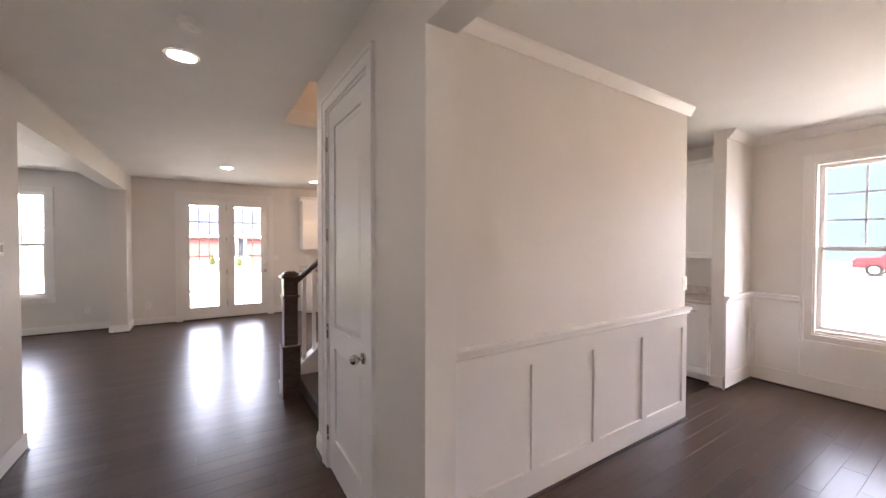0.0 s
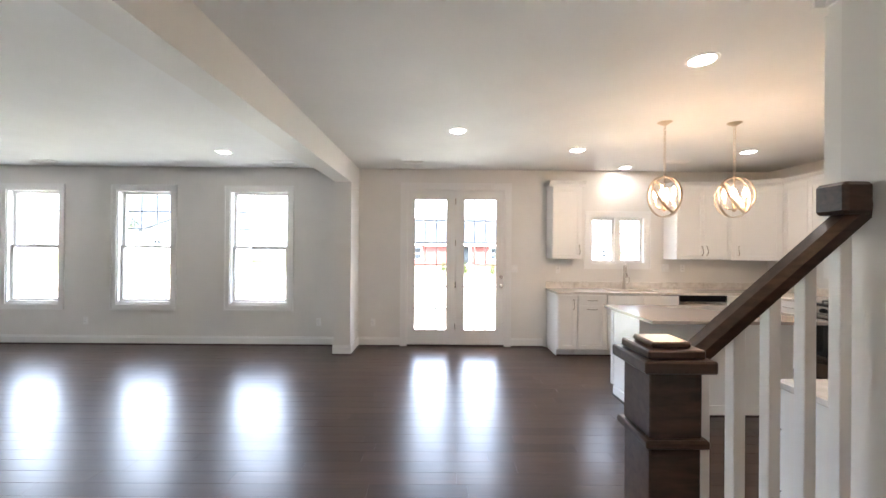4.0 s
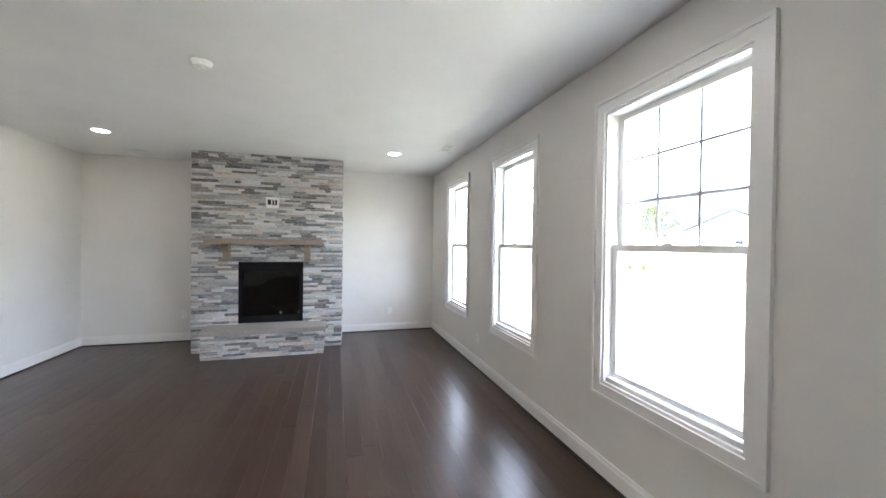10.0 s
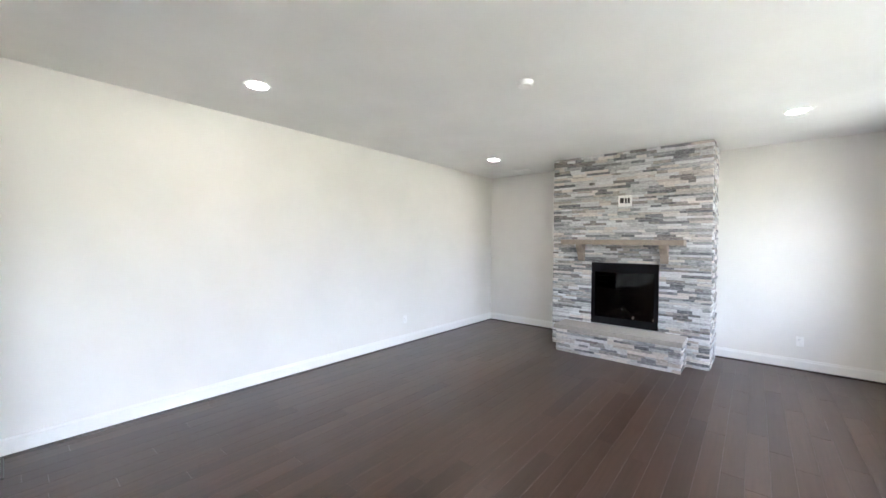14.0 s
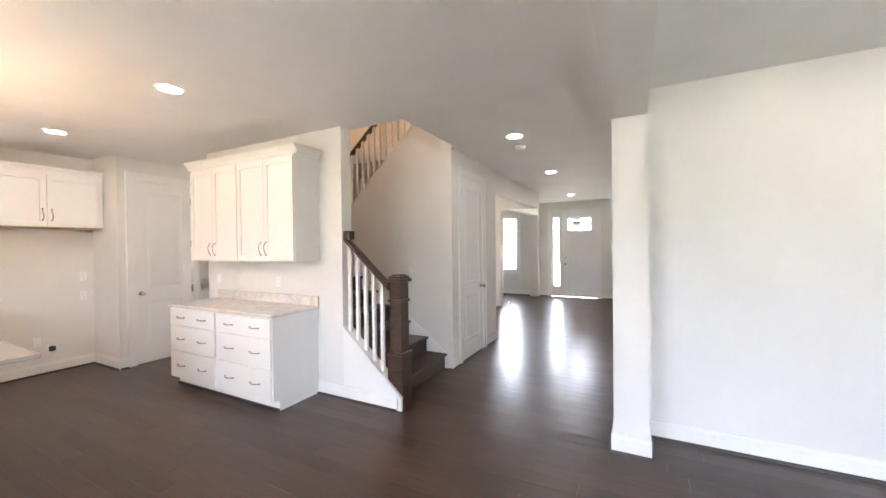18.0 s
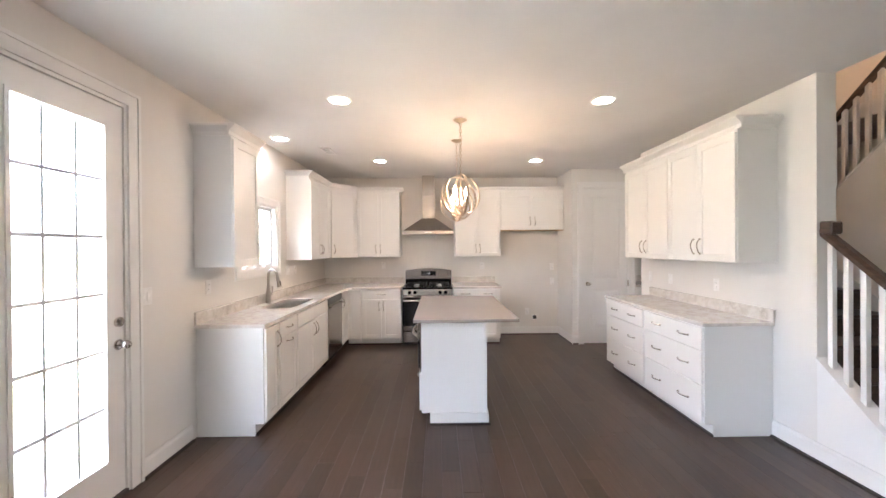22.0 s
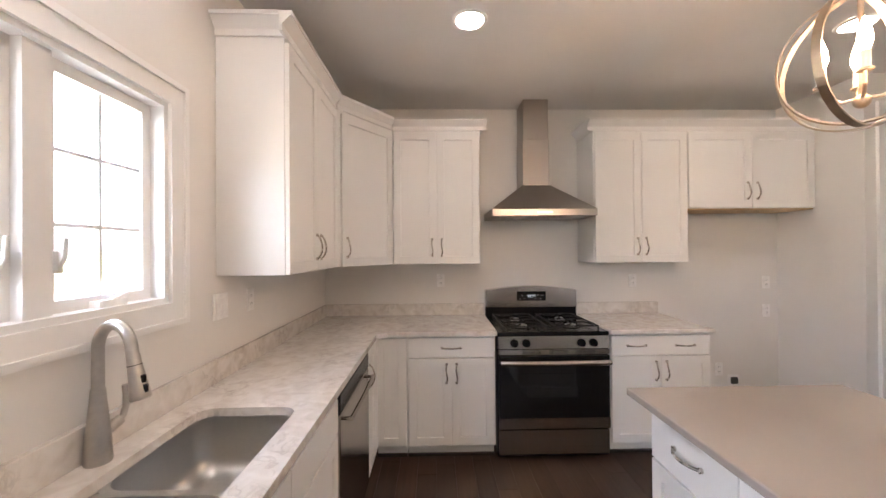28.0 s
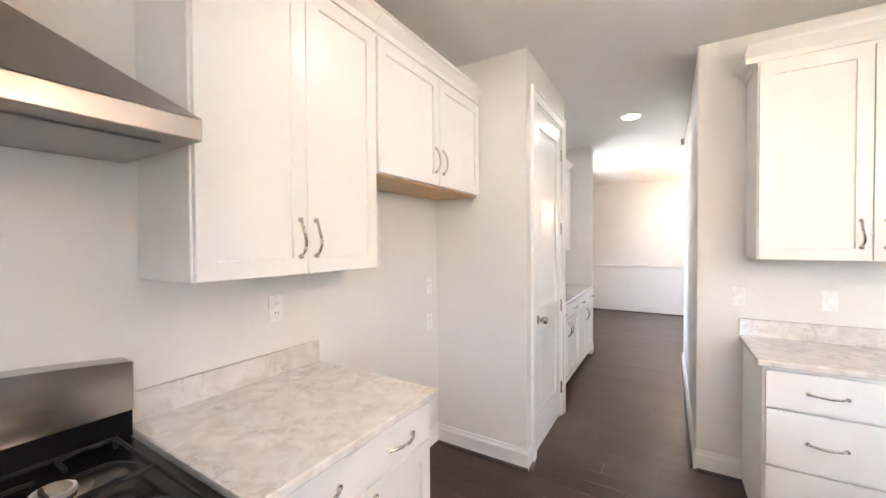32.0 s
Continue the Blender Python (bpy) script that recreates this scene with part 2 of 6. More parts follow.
def grass_ground():
    m, t, p = nodes_of("lawn")
    v = coords(t)
    a = add(t, "ShaderNodeTexNoise", Scale=0.35, Detail=6.0)
    b = add(t, "ShaderNodeTexNoise", Scale=9.0, Detail=8.0)
    link(t, v, a.inputs["Vector"])
    link(t, v, b.inputs["Vector"])
    mix = add(t, "ShaderNodeMix")
    mix.data_type = "FLOAT"
    mix.inputs["Factor"].default_value = 0.4
    link(t, a.outputs["Fac"], mix.inputs["A"])
    link(t, b.outputs["Fac"], mix.inputs["B"])
    straw = ramp(t, mix.outputs["Result"], [(0.4, (0.085, 0.085, 0.04)), (0.5, (0.26, 0.25, 0.21)), (0.6, (0.36, 0.35, 0.33))])
    turf = ramp(t, mix.outputs["Result"], [(0.35, (0.026, 0.034, 0.015)), (0.5, (0.06, 0.066, 0.036)), (0.65, (0.15, 0.15, 0.11))])
    # sown turf of the next plots begins past the bare straw of this one
    split = t.nodes.new("ShaderNodeSeparateXYZ")
    link(t, v, split.inputs[0])
    edge = add(t, "ShaderNodeMath")
    edge.operation = "MULTIPLY_ADD"
    edge.inputs[1].default_value = 9.0
    link(t, a.outputs["Fac"], edge.inputs[0])
    link(t, split.outputs["Y"], edge.inputs[2])
    sown = add(t, "ShaderNodeMapRange")
    sown.inputs["From Min"].default_value, sown.inputs["From Max"].default_value = 33.5, 37.0
    link(t, edge.outputs[0], sown.inputs["Value"])
    both = add(t, "ShaderNodeMix")
    both.data_type = "RGBA"
    link(t, sown.outputs["Result"], both.inputs["Factor"])
    link(t, straw, both.inputs["A"])
    link(t, turf, both.inputs["B"])
    link(t, both.outputs["Result"], p.inputs["Base Color"])
    p.inputs["Roughness"].default_value = 0.9
    p.inputs["Specular IOR Level"].default_value = 0.0
    bump(t, p, b.outputs["Fac"], 0.6, 0.03)
    return m


WALL = paint("wall_paint", (0.74, 0.72, 0.685), 0.55)
CEIL = paint("ceiling_paint", (0.78, 0.775, 0.76), 0.7)
TRIM = paint("trim_paint", (0.8, 0.79, 0.77), 0.3, 0.015, 300.0, 0.05)
CAB = paint("cabinet_paint", (0.8, 0.785, 0.755), 0.28, 0.012, 250.0, 0.04)
FLOOR = wood_floor()
SUB = plain("joint_shadow_wood", (0.02, 0.014, 0.011), 0.6)
STAIRWOOD = stained_wood("dark_stained_oak", (0.03, 0.018, 0.012), (0.075, 0.045, 0.03))
RAILWOOD = stained_wood("dark_stained_rail", (0.035, 0.02, 0.014), (0.085, 0.05, 0.034), (6, 30, 30))
SHOE = plain("dark_shoe_moulding", (0.035, 0.025, 0.021), 0.4)
QUARTZ = quartz()
ISLAND_TOP = paint("taupe_quartz", (0.36, 0.315, 0.28), 0.12, 0.04, 90.0, 0.01)
STONE = ledger_stone()
MANTELSTONE = plain("tan_sandstone", (0.3, 0.245, 0.195), 0.8)
CAPSTONE = plain("chiselled_limestone", (0.33, 0.3, 0.265), 0.8)
STEEL = metal("brushed_steel", (0.47, 0.43, 0.39), 0.2, (1, 1, 40))
HOODSTEEL = metal("brushed_hood_steel", (0.4, 0.37, 0.345), 0.3, (40, 40, 1))
FAUCETMETAL = metal("brushed_faucet_nickel", (0.5, 0.47, 0.43), 0.34)
SINKSTEEL = metal("satin_sink_steel", (0.55, 0.535, 0.51), 0.34, (1, 1, 20))
DSTEEL = metal("dark_steel", (0.33, 0.32, 0.31), 0.3, (1, 1, 40))
NICKEL = metal("satin_nickel", (0.6, 0.56, 0.51), 0.25)
BRONZE = metal("brushed_champagne", (0.52, 0.43, 0.33), 0.3)
BLACKGLASS = plain("black_glass", (0.008, 0.008, 0.009), 0.06)
BLACK = plain("black_enamel", (0.007, 0.007, 0.008), 0.22, gloss=0.2)
IRON = plain("cast_iron", (0.012, 0.012, 0.012), 0.6, gloss=0.25)
GRILLE = plain("grey_grille_bar", (0.76, 0.77, 0.78), 0.6, gloss=0.2)
PLATE = plain("white_plastic", (0.82, 0.81, 0.79), 0.35)
SLOT = plain("dark_slot", (0.03, 0.03, 0.03), 0.6)
GLASS = glass("window_glass")
LAMP = glow("lamp_lens", (1.0, 0.89, 0.79), 2.6 * LAMP_LIGHT)
BULB = glow("candle_bulb", (1.0, 0.65, 0.38), 8.5 * LAMP_LIGHT)
CLOCK = glow("clock_digits", (0.75, 0.95, 1.0), 0.03)
RAWWOOD = stained_wood("raw_maple", (0.5, 0.33, 0.17), (0.62, 0.43, 0.24), (3, 20, 20), 0.6)


# ==== mesh helpers ====
def box(bm, x0, x1, y0, y1, z0, z1, bevel=0.0):
    r = bmesh.ops.create_cube(bm, size=1.0, matrix=Matrix.LocRotScale(((x0 + x1) / 2, (y0 + y1) / 2, (z0 + z1) / 2), None, (abs(x1 - x0), abs(y1 - y0), abs(z1 - z0))))
    if bevel:
        edges = {e for v in r["verts"] for e in v.link_edges}
        bmesh.ops.bevel(bm, geom=list(edges), offset=bevel, segments=1, affect="EDGES")
    return bm


def boxes(*rows, bevel=0.0):
    bm = bmesh.new()
    for r in rows:
        box(bm, *r, bevel=bevel)
    return bm


def cyl(bm, a, b, r, r2=None, seg=16, caps=True):
    a, b = Vector(a), Vector(b)
    d = b - a
    m = Matrix.Translation((a + b) / 2) @ d.to_track_quat("Z", "Y").to_matrix().to_4x4()
    bmesh.ops.create_cone(bm, cap_ends=caps, segments=seg, radius1=r, radius2=r if r2 is None else r2, depth=d.length, matrix=m)
    return bm


def tube(bm, pts, r, seg=8):
    """A round bar along points."""
    pts = [Vector(p) for p in pts]
    rings = []
    for i, p in enumerate(pts):
        d = (pts[min(i + 1, len(pts) - 1)] - pts[max(i - 1, 0)]).normalized()
        u = d.orthogonal().normalized() if not rings else (rings[-1][1] - d * rings[-1][1].dot(d)).normalized()
        w = d.cross(u)
        rings.append(([bm.verts.new(p + (u * math.cos(k * 2 * math.pi / seg) + w * math.sin(k * 2 * math.pi / seg)) * r) for k in range(seg)], u))
    for (a, _), (b, _) in zip(rings, rings[1:]):
        for k in range(seg):
            bm.faces.new((a[k], a[(k + 1) % seg], b[(k + 1) % seg], b[k]))
    bm.faces.new(list(reversed(rings[0][0])))
    bm.faces.new(rings[-1][0])
    return bm


def prism(bm, outline, axis, a, b):
    """Extrudes a closed outline along an axis; the outline's pair is the other two axes in order."""
    def at(p, v):
        return {"x": (v, p[0], p[1]), "y": (p[0], v, p[1]), "z": (p[0], p[1], v)}[axis]
    lo = [bm.verts.new(at(p, a)) for p in outline]
    hi = [bm.verts.new(at(p, b)) for p in outline]
    bm.faces.new(lo)
    bm.faces.new(list(reversed(hi)))
    n = len(outline)
    for i in range(n):
        bm.faces.new((lo[i], hi[i], hi[(i + 1) % n], lo[(i + 1) % n]))
    bmesh.ops.recalc_face_normals(bm, faces=bm.faces)
    return bm


def mesh_of(name, bm, material, smooth=False):
    bmesh.ops.recalc_face_normals(bm, faces=bm.faces)
    me = bpy.data.meshes.new(name)
    bm.to_mesh(me)
    bm.free()
    me.materials.append(material)
    if smooth:
        for f in me.polygons:
            f.use_smooth = True
        me.set_sharp_from_angle(angle=radians(40))
    return me


def part(name, bm, material, parent, label="", smooth=False):
    ob = new(name, mesh_of(name, bm, material, smooth))
    ob.parent = parent
    return tagged(ob, label)


def thing(name, label, category, at=(0, 0, 0), group="", kind="", rz=0):
    ob = new(name)
    ob.matrix_basis = pose(*at, 0, 0, rz)
    ob.empty_display_size = 0.1
    return tagged(ob, label, category, group, kind)


def structure(name, bm, material, label, category):
    return tagged(new(name, mesh_of(name, bm, material)), label, category, kind="structure")


def wall_mesh(axis, f0, f1, a0, a1, z0, z1, holes=()):
    """A wall slab along axis between a0 and a1, f0..f1 thick, with rectangular holes (a, b, low, high)."""
    bm = bmesh.new()

    def put(b0, b1, c0, c1):
        if b1 - b0 > 1e-4 and c1 - c0 > 1e-4:
            box(bm, *((b0, b1, f0, f1) if axis == "x" else (f0, f1, b0, b1)), c0, c1)
    at = a0
    for b0, b1, c0, c1 in sorted(holes):
        put(at, b0, z0, z1)
        put(b0, b1, z0, c0)
        put(b0, b1, c1, z1)
        at = b1
    put(at, a1, z0, z1)
    return bm


# ==== plan ====
H = 2.74
XW, XE, YN, YS = -6.52, 6.25, 10.27, 5.13
HX0, HX1, HY = -0.34, -0.11, 5.49
CX, CY0, CY1 = 1.75, 2.74, 4.36
YK, KX0, KX1 = 5.63, 2.36, 4.615
YD, YF, YDS = 3.135, -2.62, -0.25
XD = 6.34
PX, PY0, PY1 = 5.56, 5.2, 6.2
T = 0.14
LIVING_WINDOWS = [(-5.54, -4.72), (-3.84, -3.0), (-2.1, -1.2)]
WZ0, WZ1 = 0.61, 2.38
DOOR_X0, DOOR_X1, DOOR_H = 0.625, 2.165, 2.44
KW = (3.48, 4.33, 1.3, 2.03)

structure("ground", boxes((-400, 400, -400, 400, -0.75, -0.45)), grass_ground(), "patchy sunlit lawn around the house", "ground")
structure("wall_north", wall_mesh("x", YN, YN + T, XW - T, XE + T, 0, H, [(a, b, WZ0, WZ1) for a, b in LIVING_WINDOWS] + [(DOOR_X0, DOOR_X1, 0, DOOR_H), KW]), WALL, "warm white painted wall with windows and garden doors", "wall")
structure("wall_west", wall_mesh("y", XW - T, XW, YS - T, YN, 0, H), WALL, "warm white painted wall behind the fireplace", "wall")
structure("wall_living_south", wall_mesh("x", YS - T, YS, XW, HX0, 0, H), WALL, "blank warm white painted wall", "wall")
structure("wall_hall_west", wall_mesh("y", HX0, HX1, YF, HY, 0, H), WALL, "warm white painted hall wall", "wall")
structure("column_north", boxes((HX0, HX1, 9.77, YN, 0, 2.44)), WALL, "white painted pilaster under the beam", "column")
structure("beam", boxes((HX0, HX1, HY, YN, 2.44, H)), WALL, "white boxed ceiling beam", "beam")
structure("wall_kitchen_south", wall_mesh("x", YK - T, YK, KX0, KX1, 0, H), WALL, "warm white painted kitchen wall", "wall")
structure("wall_east", wall_mesh("y", XE, XE + T, YD + 0.12, YN, 0, H), WALL, "warm white painted kitchen wall behind the range", "wall")
structure("wall_passage", wall_mesh("y", KX1 - T, KX1, YD + T, YK - T, 0, H), WALL, "warm white painted passage wall", "wall")
structure("wall_pantry_north", wall_mesh("x", PY1 - T, PY1, PX, XE, 0, H), WALL, "white painted pantry wall beside the fridge alcove", "wall")
structure("wall_pantry_west", wall_mesh("y", PX, PX + T, PY0, PY1 - T, 0, H, [(5.31, 6.03, 0, 2.45)]), WALL, "white painted pantry wall with a door", "wall")
structure("wall_pantry_south", wall_mesh("x", PY0, PY0 + T, PX + T, XE, 0, H), WALL, "white painted pantry side wall", "wall")
structure("wall_closet_west", wall_mesh("y", CX, CX + T, CY0, CY1, 0, H, [(3.32, 4.09, 0, 2.45)]), WALL, "white painted hall wall with a closet door", "wall")
structure("wall_dining_north", wall_mesh("x", YD, YD + T, CX + T, KX1, 0, H), WALL, "warm white dining wall above panelled wainscot", "wall")
structure("wall_dining_stub", wall_mesh("x", 3.22, 3.34, 5.65, XD, 0, H), WALL, "white wall stub beside the serving counter", "wall")
structure("wall_dining_east", wall_mesh("y", XD, XD + T, YDS, 3.22, 0, H, [(1.73, 2.7, WZ0, WZ1)]), WALL, "warm white dining wall with a tall window", "wall")
structure("wall_dining_south", wall_mesh("x", YDS - T, YDS, 2.66, XD + T, 0, H), WALL, "white painted dining wall", "wall")
structure("header_dining", boxes((CX, CX + T, YDS - T, CY0, 2.38, H), (CX + T, 2.66, YDS - T, YDS, 2.38, H)), WALL, "white boxed header over the dining opening", "beam")
structure("wall_front", wall_mesh("x", YF - T, YF, HX0, XD + T, 0, H, [(0.66, 1.93, 0, 2.43), (2.93, 3.45, 0.7, 2.36)]), WALL, "white painted front wall with entrance door", "wall")
structure("wall_study_east", wall_mesh("y", XD, XD + T, YF, YDS - T, 0, H), WALL, "white painted wall of the front room", "wall")
structure("column_front", boxes((2.26, 2.5, YF, -2.4, 0, 2.38)), WALL, "white painted pilaster at the front wall", "column")
structure("header_study", boxes((2.28, 2.48, YF, YDS - T, 2.38, H)), WALL, "white boxed header over the front room opening", "beam")
SX0, SY0, SY1 = 1.7, CY1 - T, YK - T
structure("ceiling", boxes((XW - T, HX0, YS - T, YN + T, H, H + 0.15), (HX0, SX0, YF - T, YN + T, H, H + 0.15), (SX0, XE + T, SY1, YN + T, H, H + 0.15), (SX0, XE + T, YF - T, SY0, H, H + 0.15), (KX1 - T, XE + T, SY0, SY1, H, H + 0.15), (SX0, CX + T, SY0, CY1, H, H + 0.15)), CEIL, "smooth flat white ceiling", "ceiling")
structure("subfloor", boxes((XW - T, XE + T, YF - T, YN + T, -0.45, -0.014)), SUB, "dark subfloor under the boards", "floor")
# ==== trim ====
BASE_N = [0]


def base_run(axis, fixed, out, a0, a1):
    """Baseboard with a stepped top and a dark shoe along a wall face; out is +1 or -1, the way into the room."""
    if a1 - a0 < 0.03:
        return
    f = lambda d: fixed + out * d
    prof = [(f(0.0), 0.0), (f(0.016), 0.0), (f(0.016), 0.105), (f(0.010), 0.118), (f(0.008), 0.135), (f(0.0), 0.135)]
    bm = bmesh.new()
    prism(bm, prof if axis == "y" else prof, axis, a0, a1) if axis == "y" else prism(bm, prof, "x", a0, a1)
    BASE_N[0] += 1
    b = structure("baseboard", bm, TRIM, "white painted stepped baseboard", "baseboard")
    bm = bmesh.new()
    prism(bm, [(f(0.016), 0.0), (f(0.034), 0.0), (f(0.031), 0.012), (f(0.016), 0.018)], axis, a0, a1)
    part("shoe", bm, SHOE, b, "dark stained shoe moulding")


for a0, a1 in ((XW, DOOR_X0 - 0.09), (DOOR_X1 + 0.09, 2.75)):
    if a0 < HX0:
        base_run("x", YN, -1, a0, HX0 - 0.0)
        base_run("x", YN, -1, HX1, a1)
    else:
        base_run("x", YN, -1, a0, a1)
base_run("y", XW, 1, YS, 6.73)
base_run("y", XW, 1, 8.68, YN)
base_run("x", YS, 1, XW, HX0)
base_run("y", HX1, 1, YF, HY)
base_run("y", HX0, -1, YS, HY)
base_run("x", HY, 1, HX0 - 0.016, HX1 + 0.016)
base_run("y", HX0, -1, 9.77, YN)
base_run("y", HX1, 1, 9.77, YN)
base_run("x", 9.77, -1, HX0 - 0.016, HX1 + 0.016)
base_run("x", YK, 1, KX0, 2.70)
base_run("x", YK, 1, 4.38, KX1)
base_run("y", KX1, 1, YD, YK)
base_run("y", PX, -1, 6.115, PY1)
base_run("x", PY1, 1, PX - 0.016, XE)
base_run("y", XE, -1, PY1, 7.28)
base_run("y", CX, -1, CY0, 3.235)
base_run("y", CX, -1, 4.175, CY1)
base_run("x", CY0, -1, CX - 0.016, CX + T)
base_run("y", 2.5, -1, YDS - T, YDS)
base_run("x", YF, 1, HX1, 0.57)
base_run("x", YF, 1, 2.02, XD)
base_run("x", 3.22, -1, 5.65, XD)
base_run("y", 5.65, -1, 3.22, 3.34)


def ring_boxes(a0, a1, z0, z1, w, f0, f1, axis="x", bottom=True):
    """A rectangular ring w wide outside the hole a0..a1, z0..z1."""
    rows = [(a0 - w, a0, z0 - (w if bottom else 0), z1 + w), (a1, a1 + w, z0 - (w if bottom else 0), z1 + w), (a0, a1, z1, z1 + w)]
    if bottom:
        rows.append((a0, a1, z0 - w, z0))
    return [((p, q, f0, f1) if axis == "x" else (f0, f1, p, q)) + (c, d) for p, q, c, d in rows]


def casing(parent, a0, a1, z0, z1, face, out, axis="x", w=0.085, bottom=True, name="casing"):
    """Stepped picture-frame trim round an opening."""
    g = lambda d: face + out * d
    bm = boxes(*ring_boxes(a0, a1, z0, z1, w - 0.022, *sorted((g(0.0), g(0.014))), axis, bottom))
    for r in ring_boxes(a0 - w + 0.022, a1 + w - 0.022, z0 - (w - 0.022 if bottom else 0), z1 + w - 0.022, 0.022, *sorted((g(0.0), g(0.022))), axis, bottom):
        box(bm, *r)
    return part(name, bm, TRIM, parent)


def sash_window(name, axis, a0, a1, z0, z1, face, out, label, grid=(3, 3)):
    """Double-hung window: casing, jamb, two sashes, panes, muntins in the upper sash. out points into the room."""
    top = thing(name, label, "window", kind="structure")
    g = lambda d: face + out * d
    casing(top, a0, a1, z0, z1, face, out, axis)

    def bx(p, q, d0, d1, c, e):
        d0, d1 = sorted((g(d0), g(d1)))
        return ((p, q, d0, d1) if axis == "x" else (d0, d1, p, q)) + (c, e)
    part("jamb", boxes(bx(a0, a0 + 0.018, -0.135, 0.0, z0, z1), bx(a1 - 0.018, a1, -0.135, 0.0, z0, z1), bx(a0 + 0.018, a1 - 0.018, -0.135, 0.0, z1 - 0.018, z1), bx(a0 + 0.018, a1 - 0.018, -0.135, 0.0, z0, z0 + 0.018)), TRIM, top)
    part("sill_stop", boxes(bx(a0 + 0.018, a1 - 0.018, -0.05, -0.02, z0 + 0.018, z0 + 0.045)), TRIM, top)
    zm = (z0 + z1) / 2 + 0.005
    b0, b1 = a0 + 0.018, a1 - 0.018
    for nm, c0, c1, d in (("lower_sash", z0 + 0.045, zm + 0.02, -0.055), ("upper_sash", zm - 0.02, z1 - 0.018, -0.095)):
        s = 0.042
        sash = part(nm, boxes(bx(b0, b0 + s, d - 0.03, d, c0, c1), bx(b1 - s, b1, d - 0.03, d, c0, c1), bx(b0 + s, b1 - s, d - 0.03, d, c1 - 0.038, c1), bx(b0 + s, b1 - s, d - 0.03, d, c0, c0 + 0.038)), TRIM, top)
        pane = part("pane", boxes(bx(b0 + s, b1 - s, d - 0.018, d - 0.012, c0 + 0.038, c1 - 0.038)), GLASS, sash)
        pane.visible_shadow = False
        if nm == "upper_sash":
            wq, hq = b1 - b0 - 2 * s, c1 - c0 - 0.076
            for i in range(1, grid[0]):
                u = b0 + s + wq * i / grid[0]
                part("muntin", boxes(bx(u - 0.008, u + 0.008, d - 0.0115, d - 0.007, c0 + 0.038, c1 - 0.038)), GRILLE, sash)
            for i in range(1, grid[1]):
                u = c0 + 0.038 + hq * i / grid[1]
                part("muntin", boxes(bx(b0 + s, b1 - s, d - 0.0113, d - 0.0073, u - 0.008, u + 0.008)), GRILLE, sash)
    part("sash_lock", boxes(bx((a0 + a1) / 2 - 0.03, (a0 + a1) / 2 + 0.03, -0.055, -0.035, zm + 0.02, zm + 0.032)), PLATE, top)
    return top


for i, (a, b) in enumerate(LIVING_WINDOWS):
    sash_window("window_%d" % (i + 1), "x", a, b, WZ0, WZ1, YN, -1, "white double-hung window with a gridded upper sash")
sash_window("window_4", "y", 1.73, 2.7, WZ0, WZ1, XD, -1, "tall white double-hung dining window with gridded upper sash")
sash_window("window_5", "x", 2.93, 3.45, 0.7, 2.36, YF, 1, "narrow white double-hung front window", (2, 3))


def kitchen_window():
    a0, a1, z0, z1 = KW
    top = thing("window_6", "white twin casement window over the kitchen sink", "window", kind="structure")
    casing(top, a0, a1, z0, z1, YN, -1)
    part("jamb", boxes((a0, a0 + 0.02, YN, YN + 0.135, z0, z1), (a1 - 0.02, a1, YN, YN + 0.135, z0, z1), (a0 + 0.02, a1 - 0.02, YN, YN + 0.135, z1 - 0.02, z1), (a0 + 0.02, a1 - 0.02, YN, YN + 0.135, z0, z0 + 0.02)), TRIM, top)
    mid = (a0 + a1) / 2
    part("mullion", boxes((mid - 0.035, mid + 0.035, YN + 0.02, YN + 0.11, z0 + 0.02, z1 - 0.02)), TRIM, top)
    for p, q, hx in ((a0 + 0.02, mid - 0.035, mid - 0.07), (mid + 0.035, a1 - 0.02, mid + 0.07)):
        s = part("casement_sash", boxes(*[r for r in ring_boxes(p + 0.035, q - 0.035, z0 + 0.055, z1 - 0.055, 0.035, YN + 0.05, YN + 0.085)]), TRIM, top)
        pane = part("pane", boxes((p + 0.035, q - 0.035, YN + 0.065, YN + 0.071, z0 + 0.055, z1 - 0.055)), GLASS, s)
        pane.visible_shadow = False
        for k in (1, 2):
            u = z0 + 0.055 + (z1 - z0 - 0.11) * k / 3
            part("muntin", boxes((p + 0.035, q - 0.035, YN + 0.06, YN + 0.076, u - 0.0055, u + 0.0055)), TRIM, s)
        part("muntin", boxes(((p + q) / 2 - 0.0055, (p + q) / 2 + 0.0055, YN + 0.061, YN + 0.075, z0 + 0.055, z1 - 0.055)), TRIM, s)
        bm = boxes((hx - 0.007, hx + 0.007, YN + 0.032, YN + 0.05, z0 + 0.13, z0 + 0.19), bevel=0.002)
        tube(bm, [(hx, YN + 0.034, z0 + 0.15), (hx, YN + 0.022, z0 + 0.17), (hx, YN + 0.018, z0 + 0.225)], 0.005)
        part("latch", bm, PLATE, top)
        bm = boxes(((p + q) / 2 - 0.05, (p + q) / 2 + 0.05, YN + 0.02, YN + 0.05, z0 + 0.02, z0 + 0.04))
        tube(bm, [((p + q) / 2, YN + 0.03, z0 + 0.04), ((p + q) / 2 + 0.05, YN + 0.01, z0 + 0.06)], 0.007)
        part("crank", bm, PLATE, top)


kitchen_window()


